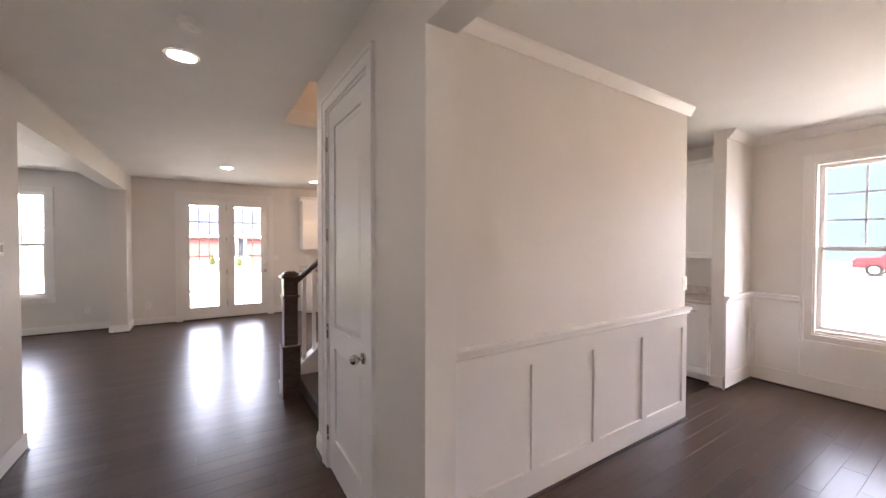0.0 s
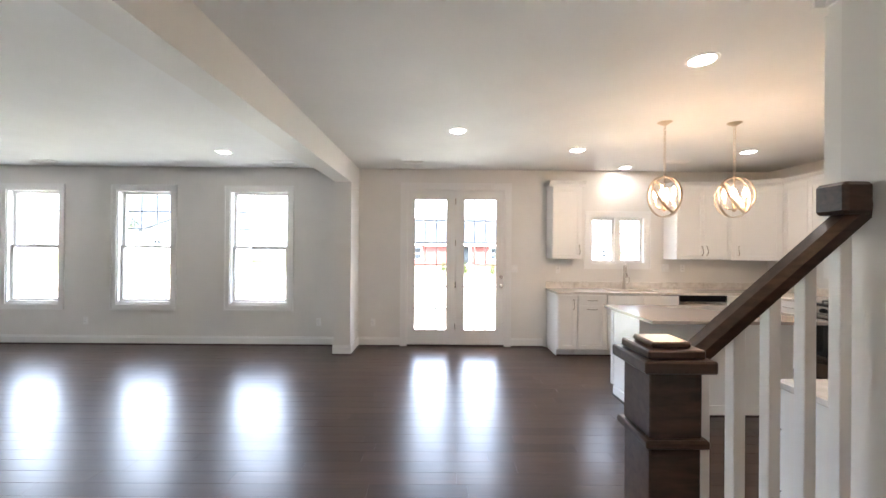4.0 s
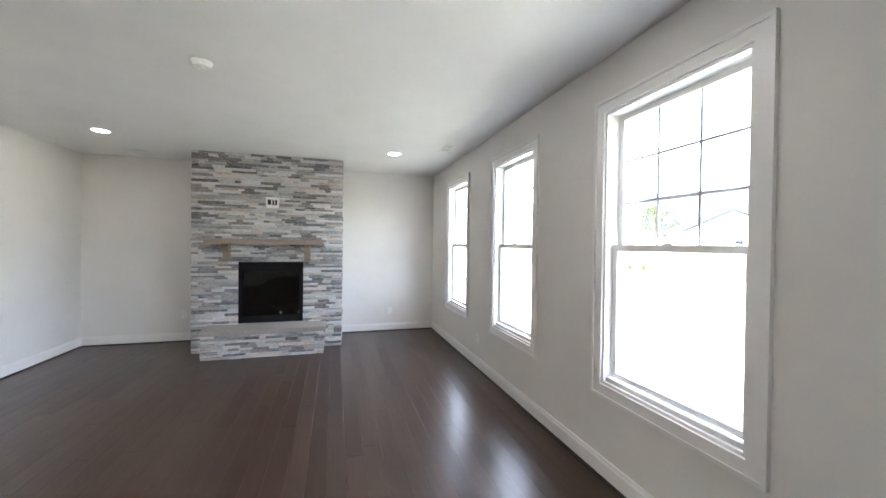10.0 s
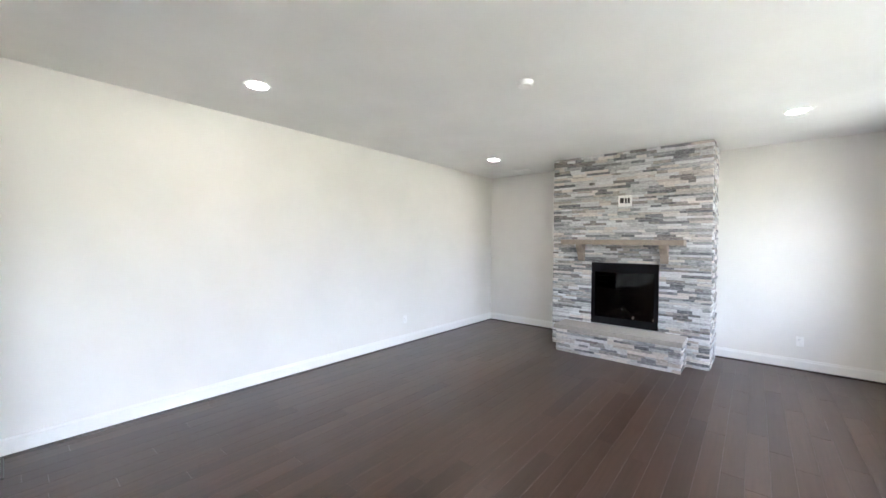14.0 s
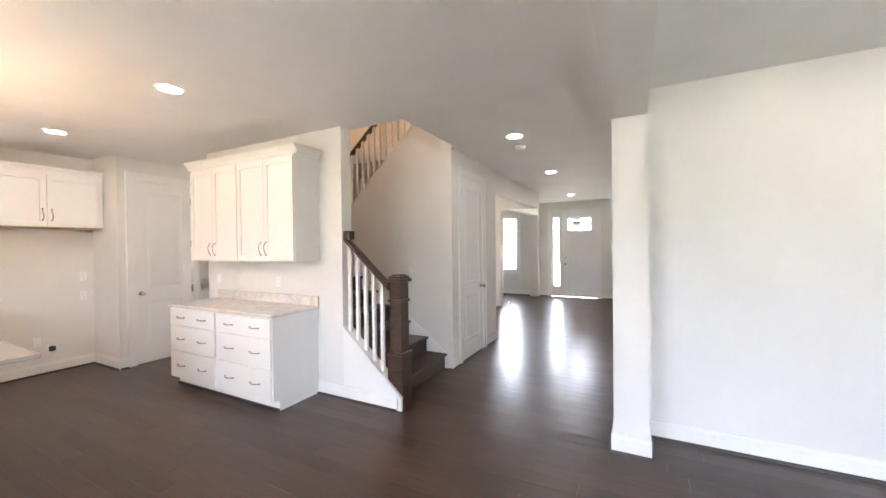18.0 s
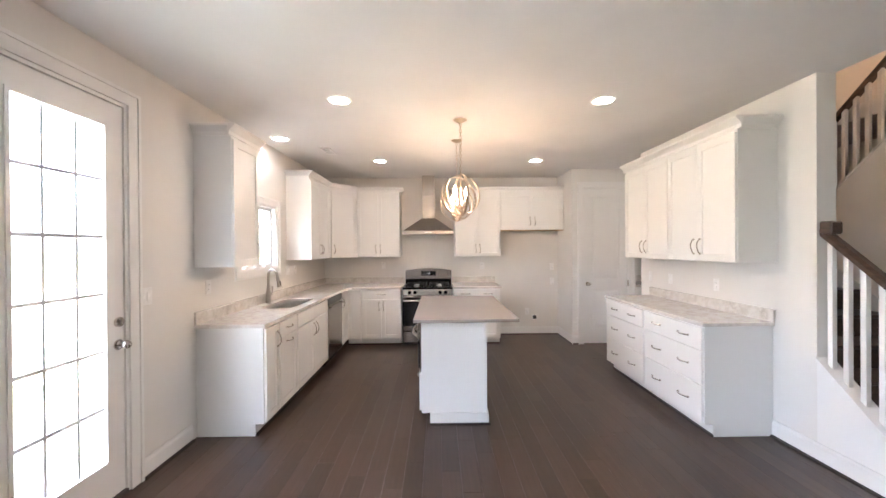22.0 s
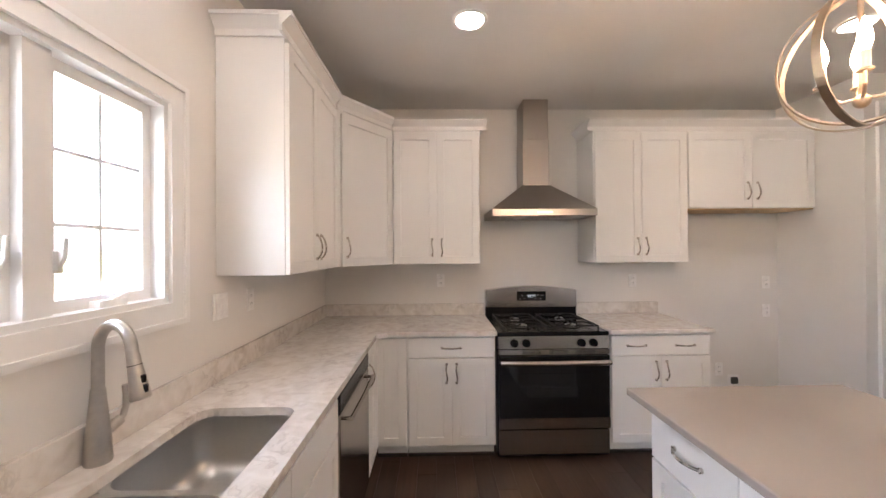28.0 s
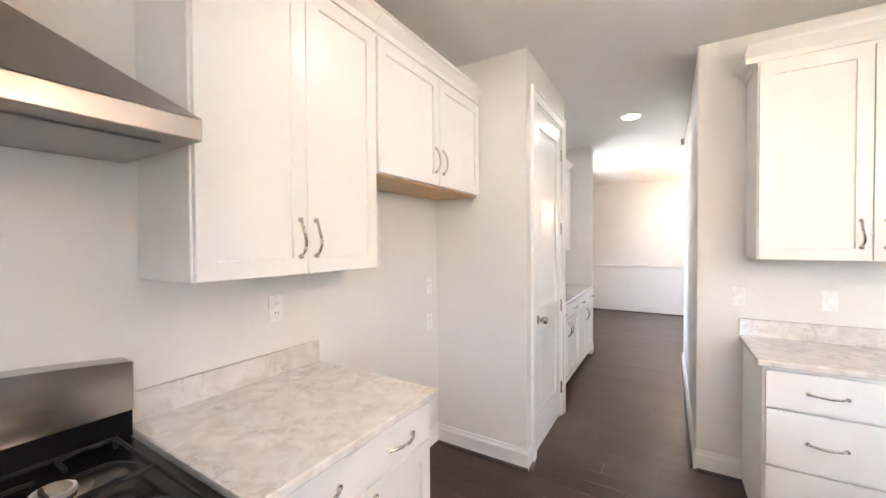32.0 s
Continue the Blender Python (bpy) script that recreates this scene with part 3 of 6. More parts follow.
def round_knob(parent, at, way, material=NICKEL, r=0.027):
    """A door knob on a rose; way is the unit direction out of the door."""
    a, w = Vector(at), Vector(way)
    bm = bmesh.new()
    cyl(bm, a, a + w * 0.008, 0.032, seg=20)
    cyl(bm, a + w * 0.008, a + w * 0.035, 0.011)
    bmesh.ops.create_uvsphere(bm, u_segments=16, v_segments=10, radius=r, matrix=Matrix.Translation(a + w * 0.052))
    return part("door_knob", bm, material, parent, "satin nickel knob", True)


def hinge(parent, at):
    bm = bmesh.new()
    x, y, z = at
    cyl(bm, (x, y, z - 0.05), (x, y, z + 0.05), 0.008, seg=10)
    box(bm, x - 0.002, x + 0.002, y - 0.02, y + 0.02, z - 0.045, z + 0.045)
    return part("hinge", bm, NICKEL, parent, "satin nickel hinge")


# garden doors: a fixed and an opening leaf
def french_doors():
    top = thing("door_1", "white glazed double garden door with muntin grid", "door", kind="structure")
    casing(top, DOOR_X0, DOOR_X1, 0, DOOR_H, YN, -1, bottom=False, w=0.09)
    part("door_frame", boxes((DOOR_X0, DOOR_X0 + 0.02, YN, YN + T, 0, DOOR_H), (DOOR_X1 - 0.02, DOOR_X1, YN, YN + T, 0, DOOR_H), (DOOR_X0 + 0.02, DOOR_X1 - 0.02, YN, YN + T, DOOR_H - 0.02, DOOR_H)), TRIM, top)
    part("threshold", boxes((DOOR_X0 + 0.02, DOOR_X1 - 0.02, YN - 0.01, YN + T, 0, 0.022)), plain("bronze_threshold", (0.05, 0.04, 0.035), 0.4), top, "dark bronze threshold")
    for x0, x1, g0, g1 in ((DOOR_X0 + 0.022, 1.383, 0.74, 1.264), (1.391, DOOR_X1 - 0.022, 1.506, 2.035)):
        z0, z1, gz0, gz1 = 0.024, DOOR_H - 0.024, 0.235, 2.288
        y0, y1 = YN + 0.012, YN + 0.056
        leaf = part("door_leaf", boxes((x0, g0, y0, y1, z0, z1), (g1, x1, y0, y1, z0, z1), (g0, g1, y0, y1, gz1, z1), (g0, g1, y0, y1, z0, gz0)), TRIM, top)
        part("glazing_bead", boxes(*ring_boxes(g0 + 0.02, g1 - 0.02, gz0 + 0.02, gz1 - 0.02, 0.02, y0 - 0.008, y0 + 0.01)), TRIM, leaf)
        pane = part("pane", boxes((g0, g1, y0 + 0.018, y0 + 0.026, gz0, gz1)), GLASS, leaf)
        pane.visible_shadow = False
        for k in (1, 2):
            u = g0 + (g1 - g0) * k / 3
            part("muntin", boxes((u - 0.007, u + 0.007, y0 + 0.013, y0 + 0.0165, gz0, gz1)), GRILLE, leaf)
        for k in range(1, 6):
            u = gz0 + (gz1 - gz0) * k / 6
            part("muntin", boxes((g0, g1, y0 + 0.0125, y0 + 0.017, u - 0.0095, u + 0.0095)), GRILLE, leaf)
    # Strips added behind the leaves keep outdoor light from leaking through the gaps.
    part("door_stop", boxes((DOOR_X0 + 0.02, DOOR_X0 + 0.045, YN + 0.058, YN + 0.08, 0.024, DOOR_H - 0.02), (DOOR_X1 - 0.045, DOOR_X1 - 0.02, YN + 0.058, YN + 0.08, 0.024, DOOR_H - 0.02), (DOOR_X0 + 0.045, DOOR_X1 - 0.045, YN + 0.058, YN + 0.08, DOOR_H - 0.05, DOOR_H - 0.02)), SHOE, top, "dark strip added behind the leaf gaps to block light")
    part("astragal", boxes((1.373, 1.401, YN + 0.0565, YN + 0.07, 0.024, DOOR_H - 0.022)), TRIM, top)
    for z in (0.3, 0.95, 1.6, 2.25):
        hinge(top, (1.387, YN + 0.008, z))
    k = round_knob(top, (2.1, YN + 0.012, 0.94), (0, -1, 0))
    bm = bmesh.new()
    cyl(bm, (2.1, YN + 0.012, 1.08), (2.1, YN - 0.004, 1.08), 0.03, seg=20)
    box(bm, 2.093, 2.107, YN - 0.02, YN - 0.004, 1.062, 1.098)
    part("deadbolt", bm, NICKEL, top, "satin nickel deadbolt")


french_doors()


def panel_door(name, label, y0, y1, x, out, knob_y, hinge_y):
    """Two-panel interior door in a wall along y; its face looks along out (-1 or +1 in x)."""
    top = thing(name, label, "door", kind="structure")
    casing(top, y0, y1, 0, 2.45, x, out, "y", bottom=False)
    xi = lambda d: x - out * d
    bx = lambda d0, d1, p, q, c, e: (*sorted((xi(d0), xi(d1))), p, q, c, e)
    part("door_frame", boxes(bx(0, T, y0, y0 + 0.014, 0, 2.45), bx(0, T, y1 - 0.014, y1, 0, 2.45), bx(0, T, y0 + 0.014, y1 - 0.014, 2.436, 2.45)), TRIM, top)
    a, b, st = y0 + 0.017, y1 - 0.017, 0.115
    slab = part("door_slab", boxes(bx(0.006, 0.041, a, a + st, 0.01, 2.432), bx(0.006, 0.041, b - st, b, 0.01, 2.432), bx(0.006, 0.041, a + st, b - st, 2.31, 2.432), bx(0.006, 0.041, a + st, b - st, 0.86, 1.0), bx(0.006, 0.041, a + st, b - st, 0.01, 0.24)), TRIM, top)
    for c0, c1 in ((1.0, 2.31), (0.24, 0.86)):
        bm = boxes(bx(0.018, 0.03, a + st, b - st, c0, c1))
        p, q = a + st, b - st
        v = [[bm.verts.new((xi(d), yy, zz)) for yy, zz in ((p + s, c0 + s), (q - s, c0 + s), (q - s, c1 - s), (p + s, c1 - s))] for d, s in ((0.017, 0.022), (0.009, 0.05))]
        for i in range(4):
            bm.faces.new((v[0][i], v[0][(i + 1) % 4], v[1][(i + 1) % 4], v[1][i]))
        bm.faces.new(v[1])
        part("door_panel", bm, TRIM, slab)
    for z in (0.25, 0.95, 1.6, 2.22):
        hinge(top, (xi(-0.004), hinge_y, z))
    round_knob(top, (xi(0.006), knob_y, 0.94), (out, 0, 0))
    return top


panel_door("door_2", "tall white two-panel closet door, closed", 3.32, 4.09, CX, -1, 3.41, 4.085)
panel_door("door_3", "tall white two-panel pantry door, closed", 5.31, 6.03, PX, -1, 5.955, 5.315)


def front_door():
    top = thing("door_4", "white entrance door with top lite and gridded sidelight", "door", (0.09, 0, 0), kind="structure")
    casing(top, 0.57, 1.84, 0, 2.43, YF, 1, bottom=False)
    part("door_frame", boxes((0.57, 0.59, YF - T, YF, 0, 2.43), (1.82, 1.84, YF - T, YF, 0, 2.43), (0.59, 1.82, YF - T, YF, 2.41, 2.43), (1.51, 1.55, YF - T, YF, 0, 2.41)), TRIM, top)
    y0, y1 = YF - 0.075, YF - 0.03
    slab = part("door_slab", boxes((0.592, 0.74, y0, y1, 0.01, 2.408), (1.36, 1.508, y0, y1, 0.01, 2.408), (0.74, 1.36, y0, y1, 2.26, 2.408), (0.74, 1.36, y0, y1, 1.86, 1.9), (0.74, 1.36, y0, y1 - 0.012, 0.2, 1.86), (0.74, 1.36, y0, y1, 0.01, 0.2)), TRIM, top)
    part("door_panel", boxes((0.79, 1.03, y1 - 0.012, y1 - 0.004, 0.26, 1.78), (1.07, 1.31, y1 - 0.012, y1 - 0.004, 0.26, 1.78)), TRIM, slab)
    pane = part("pane", boxes((0.74, 1.36, y0 + 0.02, y0 + 0.026, 1.9, 2.26)), GLASS, slab)
    pane.visible_shadow = False
    part("muntin", boxes((0.74, 1.36, y0 + 0.012, y0 + 0.034, 2.07, 2.09)), GRILLE, slab)
    side = part("sidelight", boxes((1.552, 1.6, y0, y1, 0.01, 2.408), (1.77, 1.818, y0, y1, 0.01, 2.408), (1.6, 1.77, y0, y1, 2.3, 2.408), (1.6, 1.77, y0, y1, 0.01, 0.3)), TRIM, top)
    pane = part("pane", boxes((1.6, 1.77, y0 + 0.02, y0 + 0.026, 0.3, 2.3)), GLASS, side)
    pane.visible_shadow = False
    for k in range(1, 6):
        part("muntin", boxes((1.6, 1.77, y0 + 0.012, y0 + 0.034, 0.3 + k / 3 - 0.008, 0.3 + k / 3 + 0.008)), GRILLE, side)
    round_knob(top, (1.44, y1, 0.95), (0, 1, 0))
    bm = bmesh.new()
    cyl(bm, (1.44, y1, 1.12), (1.44, y1 + 0.018, 1.12), 0.03, seg=20)
    part("deadbolt", bm, NICKEL, top, "satin nickel deadbolt")


front_door()


# ==== stairs ====
def staircase():
    top = thing("staircase", "dark stained wooden stairs turning at a landing", "stairs", (1.7, 4.9, 0), kind="structure")
    ox, oy = 1.7, 4.9
    L = lambda r: (r[0] - ox, r[1] - ox, r[2] - oy, r[3] - oy, r[4], r[5])
    rise, run, n = 0.185, 0.262, 8
    y0, y1 = CY1 + 0.005, YK - 0.104
    for i in range(n):
        x = 1.86 + i * run
        part("riser", boxes(L((x, x + 0.02, y0, y1, i * rise, (i + 1) * rise - 0.03))), STAIRWOOD, top)
        part("tread", boxes(L((x - 0.03, x + run + 0.02, y0, y1, (i + 1) * rise - 0.03, (i + 1) * rise)), bevel=0.006), STAIRWOOD, top)
    xe = 1.86 + n * run
    part("landing", boxes(L((xe, KX1 - T - 0.01, 3.3, y1, n * rise - 0.03, n * rise))), STAIRWOOD, top)
    for i in range(7):
        x = xe - i * run
        z = (n + i) * rise
        part("riser", boxes(L((x - 0.02, x, 3.3, CY1 - T - 0.005, z, z + rise - 0.03))), STAIRWOOD, top)
        part("tread", boxes(L((x - run - 0.02, x + 0.03, 3.3, CY1 - T - 0.005, z + rise - 0.03, z + rise)), bevel=0.006), STAIRWOOD, top)
    # skirt on the closet side, stepping with the stairs
    bm = bmesh.new()
    prism(bm, [(1.83 - ox, 0.0), (1.83 - ox, 0.22), (xe - ox, n * rise + 0.2), (xe - ox, n * rise - 0.2), (2.26 - ox, 0.0)], "y", CY1 - oy, CY1 + 0.014 - oy)
    part("skirt_board", bm, TRIM, top, "white painted skirt board")
    return top


staircase()
bm = bmesh.new()
prism(bm, [(CX + T, 0.0), (CX + T, 3.48), (3.88, 1.64), (KX1 - T, 1.8), (KX1 - T, 0.0)], "y", CY1 - T, CY1)
structure("wall_under_stairs", bm, WALL, "white painted wall under the upper flight", "wall")
structure("wall_stairwell_south", wall_mesh("x", 3.1 + 0.06, 3.3, 0.54, KX1 - T, H + 0.15, 5.4), WALL, "white painted stairwell wall", "wall")
structure("wall_stairwell_north", wall_mesh("x", YK - T + 0.003, YK, 0.54, KX1 - T, H + 0.151, 5.4), WALL, "white painted stairwell wall", "wall")
structure("wall_stairwell_east", wall_mesh("y", KX1 - T - 0.02, KX1 - T - 0.004, 3.3, YK - T - 0.004, 1.5, 5.4), WALL, "white painted stairwell end wall", "wall")
# Unseen wall and lid box in the stairwell so no sun falls through.
structure("stairwell_closer_west", wall_mesh("y", 0.4, 0.54, 3.16, YK, H + 0.15, 5.4), WALL, "unseen white wall closing the upper stairwell against sun", "wall")
structure("stairwell_closer_top", boxes((0.4, 4.9, 3.16, YK, 5.4, 5.5)), CEIL, "unseen white lid closing the stairwell against sun", "ceiling")
structure("stair_knee_wall", prism(prism(bmesh.new(), [(1.67, 0.0), (1.67, 0.11), (KX0, 0.71), (KX0, 0.0)], "y", YK - 0.022, YK), [(1.86, 0.0), (1.86, 0.275), (KX0, 0.71), (KX0, 0.0)], "y", YK - 0.1, YK - 0.022), TRIM, "white sloped knee wall beside the stairs", "wall")
structure("knee_cap", prism(bmesh.new(), [(1.665, 0.106), (1.665, 0.128), (KX0, 0.732), (KX0, 0.71)], "y", YK - 0.02, YK + 0.012), TRIM, "white sloped cap board", "trim")
structure("knee_cap", prism(bmesh.new(), [(1.845, 0.262), (1.845, 0.284), (KX0, 0.732), (KX0, 0.71)], "y", YK - 0.112, YK - 0.02), TRIM, "white sloped cap board behind the newel", "trim")
base_run("x", YK, 1, 1.71, KX0)


def newel(at):
    top = thing("newel_post", "dark stained square newel post with a stepped cap", "post", at)
    part("base", boxes((-0.085, 0.085, -0.085, 0.085, 0, 0.5), bevel=0.004), RAILWOOD, top)
    bm = boxes((-0.092, 0.092, -0.092, 0.092, 0.5, 0.52), bevel=0.005)
    part("collar", bm, RAILWOOD, top)
    part("shaft", boxes((-0.065, 0.065, -0.065, 0.065, 0.52, 1.0), bevel=0.004), RAILWOOD, top)
    part("collar", boxes((-0.08, 0.08, -0.08, 0.08, 1.0, 1.022), bevel=0.005), RAILWOOD, top)
    part("head", boxes((-0.066, 0.066, -0.066, 0.066, 1.022, 1.19), bevel=0.003), RAILWOOD, top)
    part("cap", boxes((-0.09, 0.09, -0.09, 0.09, 1.19, 1.222), (-0.072, 0.072, -0.072, 0.072, 1.222, 1.245), (-0.05, 0.05, -0.05, 0.05, 1.245, 1.26), bevel=0.004), RAILWOOD, top)


newel((1.755, YK - 0.112, 0))
rail = thing("stair_railing", "dark handrail with square white balusters", "railing", (1.73, YK - 0.05, 0))
for i in range(5):
    x = 0.175 + i * 0.1
    part("baluster", boxes((x - 0.017, x + 0.017, -0.017, 0.017, 0.15 + 0.87 * x, 1.16 + 0.885 * (x - 0.11)), bevel=0.002), TRIM, rail, "square white baluster")
bm = bmesh.new()
prism(bm, [(-0.03, -0.02), (0.03, -0.02), (0.034, 0.02), (0.02, 0.045), (-0.02, 0.045), (-0.034, 0.02)], "x", 0.09, 0.63)
bmesh.ops.transform(bm, matrix=Matrix.Translation((0.11, 0, 1.15)) @ Matrix(((1, 0, 0, 0), (0, 1, 0, 0), (0.885, 0, 1, 0), (0, 0, 0, 1))) @ Matrix.Translation((-0.11, 0, 0)), verts=bm.verts)
part("handrail", bm, RAILWOOD, rail)
part("rail_end", boxes((0.54, 0.625, -0.045, 0.045, 1.6, 1.69), bevel=0.01), RAILWOOD, rail)

upper = thing("upper_railing", "dark upper handrail with white balusters", "railing", (2.46, CY1 - 0.07, 2.8))
for i in range(19):
    x = -0.48 + i * 0.1
    part("baluster", boxes((x - 0.016, x + 0.016, -0.016, 0.016, 0.15 - 0.93 * x, 0.86 - 0.87 * x)), TRIM, upper, "square white baluster")
bm = bmesh.new()
prism(bm, [(-0.03, -0.02), (0.03, -0.02), (0.034, 0.02), (0.02, 0.045), (-0.02, 0.045), (-0.034, 0.02)], "x", -0.55, 1.4)
bmesh.ops.transform(bm, matrix=Matrix.Translation((0, 0, 0.86)) @ Matrix(((1, 0, 0, 0), (0, 1, 0, 0), (-0.87, 0, 1, 0), (0, 0, 0, 1))), verts=bm.verts)
part("handrail", bm, RAILWOOD, upper)
bm = bmesh.new()
prism(bm, [(-0.55, 0.662), (-0.55, 0.682), (1.4, -1.14), (1.4, -1.16)], "y", -0.075, 0.078)
part("stringer", bm, TRIM, upper, "white painted stringer")
# ==== kitchen ====
def bow_pull(parent, at, way, along, length=0.13):
    """An arched wavy bar pull; way points out of the front, along is the bar's direction."""
    a, w, l = Vector(at), Vector(way), Vector(along)
    bm = bmesh.new()
    pts = [a + l * (length * (k / 10 - 0.5)) + w * (0.006 + 0.026 * math.sin(math.pi * k / 10) ** 0.7) + Vector((0, 0, 1)).cross(w) * (0.004 * math.sin(2 * math.pi * k / 10)) * abs(l.z) for k in range(11)]
    tube(bm, pts, 0.0055, 8)
    for s in (-0.5, 0.5):
        cyl(bm, a + l * length * s, a + l * length * s + w * 0.009, 0.009, seg=10)
    return part("handle", bm, NICKEL, parent, "arched satin nickel pull", True)


def shaker(bm, u0, u1, z0, z1, rail=0.057, flat=False):
    """A shaker front on the plane y = 0, looking along -y."""
    if flat:
        return box(bm, u0, u1, -0.02, 0.0, z0, z1, bevel=0.0015)
    rows = []
    for e, y in ((0.0, 0.0), (0.0, -0.0185), (0.0015, -0.02), (rail, -0.02), (rail + 0.002, -0.011)):
        rows.append([bm.verts.new((u, y, z)) for u, z in ((u0 + e, z0 + e), (u1 - e, z0 + e), (u1 - e, z1 - e), (u0 + e, z1 - e))])
    for p, q in zip(rows, rows[1:]):
        for k in range(4):
            bm.faces.new((p[k], p[(k + 1) % 4], q[(k + 1) % 4], q[k]))
    bm.faces.new(rows[-1])
    bm.faces.new(list(reversed(rows[0])))
    return bm


def cabinet(name, label, at, rz, w, d, z0, z1, fronts, toe=False, crown=None, group="kitchen cabinets", body_mat=None):
    """A cabinet unit: front at local y = 0, back at y = d. fronts: (kind, u0, u1, z0, z1, handle places)."""
    top = thing(name, label, "cabinet", (*at, 0), group, rz=rz)
    low = z0 + (0.1 if toe else 0.0)
    part("body", boxes((0.0, w, 0.0, d, low, z1), bevel=0.001), body_mat or CAB, top)
    if toe:
        part("toe_kick", boxes((0.004, w - 0.004, 0.07, d, 0, low)), CAB, top)
        part("shoe", boxes((0.004, w - 0.004, 0.054, 0.07, 0, 0.02)), SHOE, top, "dark stained shoe strip")
    for kind, u0, u1, a, b, *pulls in fronts:
        f = part("door" if kind == "door" else ("drawer_front" if kind in ("drawer", "flat") else "panel"), shaker(bmesh.new(), u0 + 0.002, u1 - 0.002, a + 0.002, b - 0.002, flat=kind == "flat"), CAB, top)
        for (u, z, upright) in pulls:
            bow_pull(f, (u, -0.02, z), (0, -1, 0), (0, 0, 1) if upright else (1, 0, 0), 0.13)
    if crown:
        c0, c1 = crown
        prof = lambda s: [(0.0, z1), (-0.012, z1), (-0.012, z1 + 0.03), (-0.05, z1 + 0.07), (-0.055, z1 + 0.07), (-0.055, z1 + 0.088), (0.0, z1 + 0.088)]
        bm = bmesh.new()
        prism(bm, prof(0), "x", -0.052 if c0 else 0.0, w + (0.052 if c1 else 0.0))
        for on, u, s in ((c0, 0.0, -1), (c1, w, 1)):
            if on:
                prism(bm, [(u + s * abs(p[0]), p[1]) for p in prof(0)], "y", 0.0005, d - 0.003)
        part("crown", bm, CAB, top, "white crown moulding")
    return top


CT0, CT1 = 0.885, 0.915
FN = 9.725
N_D = YN - FN - 0.004
zt = CT0 - 0.004
cabinet("base_cabinet", "white shaker base cabinet with one tall narrow door", (2.81, FN), 0, 0.27, N_D, 0, zt, [("door", 0.012, 0.26, 0.11, zt - 0.01, (0.22, 0.74, True))], True)
cabinet("base_cabinet", "white shaker base cabinet with drawer over pull-out door", (3.08, FN), 0, 0.42, N_D, 0, zt, [("flat", 0.01, 0.41, 0.73, zt - 0.01, (0.21, 0.8, False)), ("door", 0.01, 0.41, 0.11, 0.725, (0.21, 0.675, False))], True)
cabinet("sink_base_cabinet", "white shaker sink base cabinet with two doors", (3.5, FN), 0, 1.02, N_D, 0, 0.62, [("flat", 0.01, 0.51, 0.73, zt - 0.01), ("flat", 0.51, 1.01, 0.73, zt - 0.01), ("door", 0.01, 0.51, 0.11, 0.725, (0.47, 0.62, True)), ("door", 0.51, 1.01, 0.11, 0.725, (0.55, 0.62, True))], True)
cabinet("base_cabinet", "white shaker corner base cabinet with narrow door", (5.19, FN), 0, 0.394, N_D, 0, zt, [("door", 0.01, 0.25, 0.11, zt - 0.01, (0.05, 0.72, True)), ("panel", 0.26, 0.385, 0.11, zt - 0.01)], True)


def dishwasher():
    top = thing("dishwasher", "stainless steel dishwasher with a bar handle", "dishwasher", (4.525, FN, 0))
    part("body", boxes((0.0, 0.66, 0.01, 0.54, 0.1, zt)), DSTEEL, top)
    part("door", boxes((0.003, 0.657, -0.025, 0.009, 0.11, 0.79), bevel=0.004), STEEL, top)
    part("control_strip", boxes((0.003, 0.657, -0.025, 0.009, 0.795, zt - 0.004), bevel=0.003), BLACK, top)
    bm = bmesh.new()
    tube(bm, [(0.05, -0.06, 0.755), (0.33, -0.066, 0.758), (0.61, -0.06, 0.755)], 0.011, 10)
    for u in (0.06, 0.6):
        cyl(bm, (u, -0.025, 0.755), (u, -0.06, 0.755), 0.008, seg=10)
    part("handle", bm, STEEL, top, "", True)
    part("toe_kick", boxes((0.0, 0.66, 0.06, 0.5, 0.0, 0.1)), BLACK, top)


dishwasher()

FE = 5.585
E_D = XE - FE - 0.004
cabinet("base_cabinet", "white shaker base cabinet with drawer over two doors", (FE, 9.5), -90, 0.625, E_D, 0, zt, [("flat", 0.01, 0.615, 0.73, zt - 0.01, (0.31, 0.8, False)), ("door", 0.01, 0.312, 0.11, 0.725, (0.277, 0.62, True)), ("door", 0.312, 0.615, 0.11, 0.725, (0.347, 0.62, True))], True)
cabinet("corner_filler", "narrow white corner cabinet panel", (FE, 9.724), -90, 0.222, E_D, 0, zt, [("panel", 0.002, 0.22, 0.11, zt - 0.01)], True)
cabinet("base_cabinet", "white shaker base cabinet with wide drawer over two doors", (FE, 8.062), -90, 0.735, E_D, 0, zt, [("flat", 0.01, 0.725, 0.73, zt - 0.01, (0.19, 0.8, False), (0.54, 0.8, False)), ("door", 0.01, 0.367, 0.11, 0.725, (0.33, 0.62, True)), ("door", 0.367, 0.725, 0.11, 0.725, (0.405, 0.62, True))], True)

# uppers
UZ0, UZ1 = 1.378, 2.44
FU = 9.965
U_D = YN - FU - 0.003
hz = UZ0 + 0.13
cabinet("upper_cabinet", "white shaker wall cabinet with one door", (2.8, FU), 0, 0.43, U_D, UZ0, UZ1, [("door", 0.004, 0.426, UZ0, UZ1 - 0.02, (0.39, hz, True))], crown=(1, 1))
cabinet("upper_cabinet", "white shaker wall cabinet with two doors", (4.62, FU), 0, 0.82, U_D, UZ0, UZ1, [("door", 0.004, 0.41, UZ0, UZ1 - 0.02, (0.375, hz, True)), ("door", 0.41, 0.816, UZ0, UZ1 - 0.02, (0.445, hz, True))], crown=(1, 0))
FEU = 5.91
EU_D = XE - FEU - 0.003
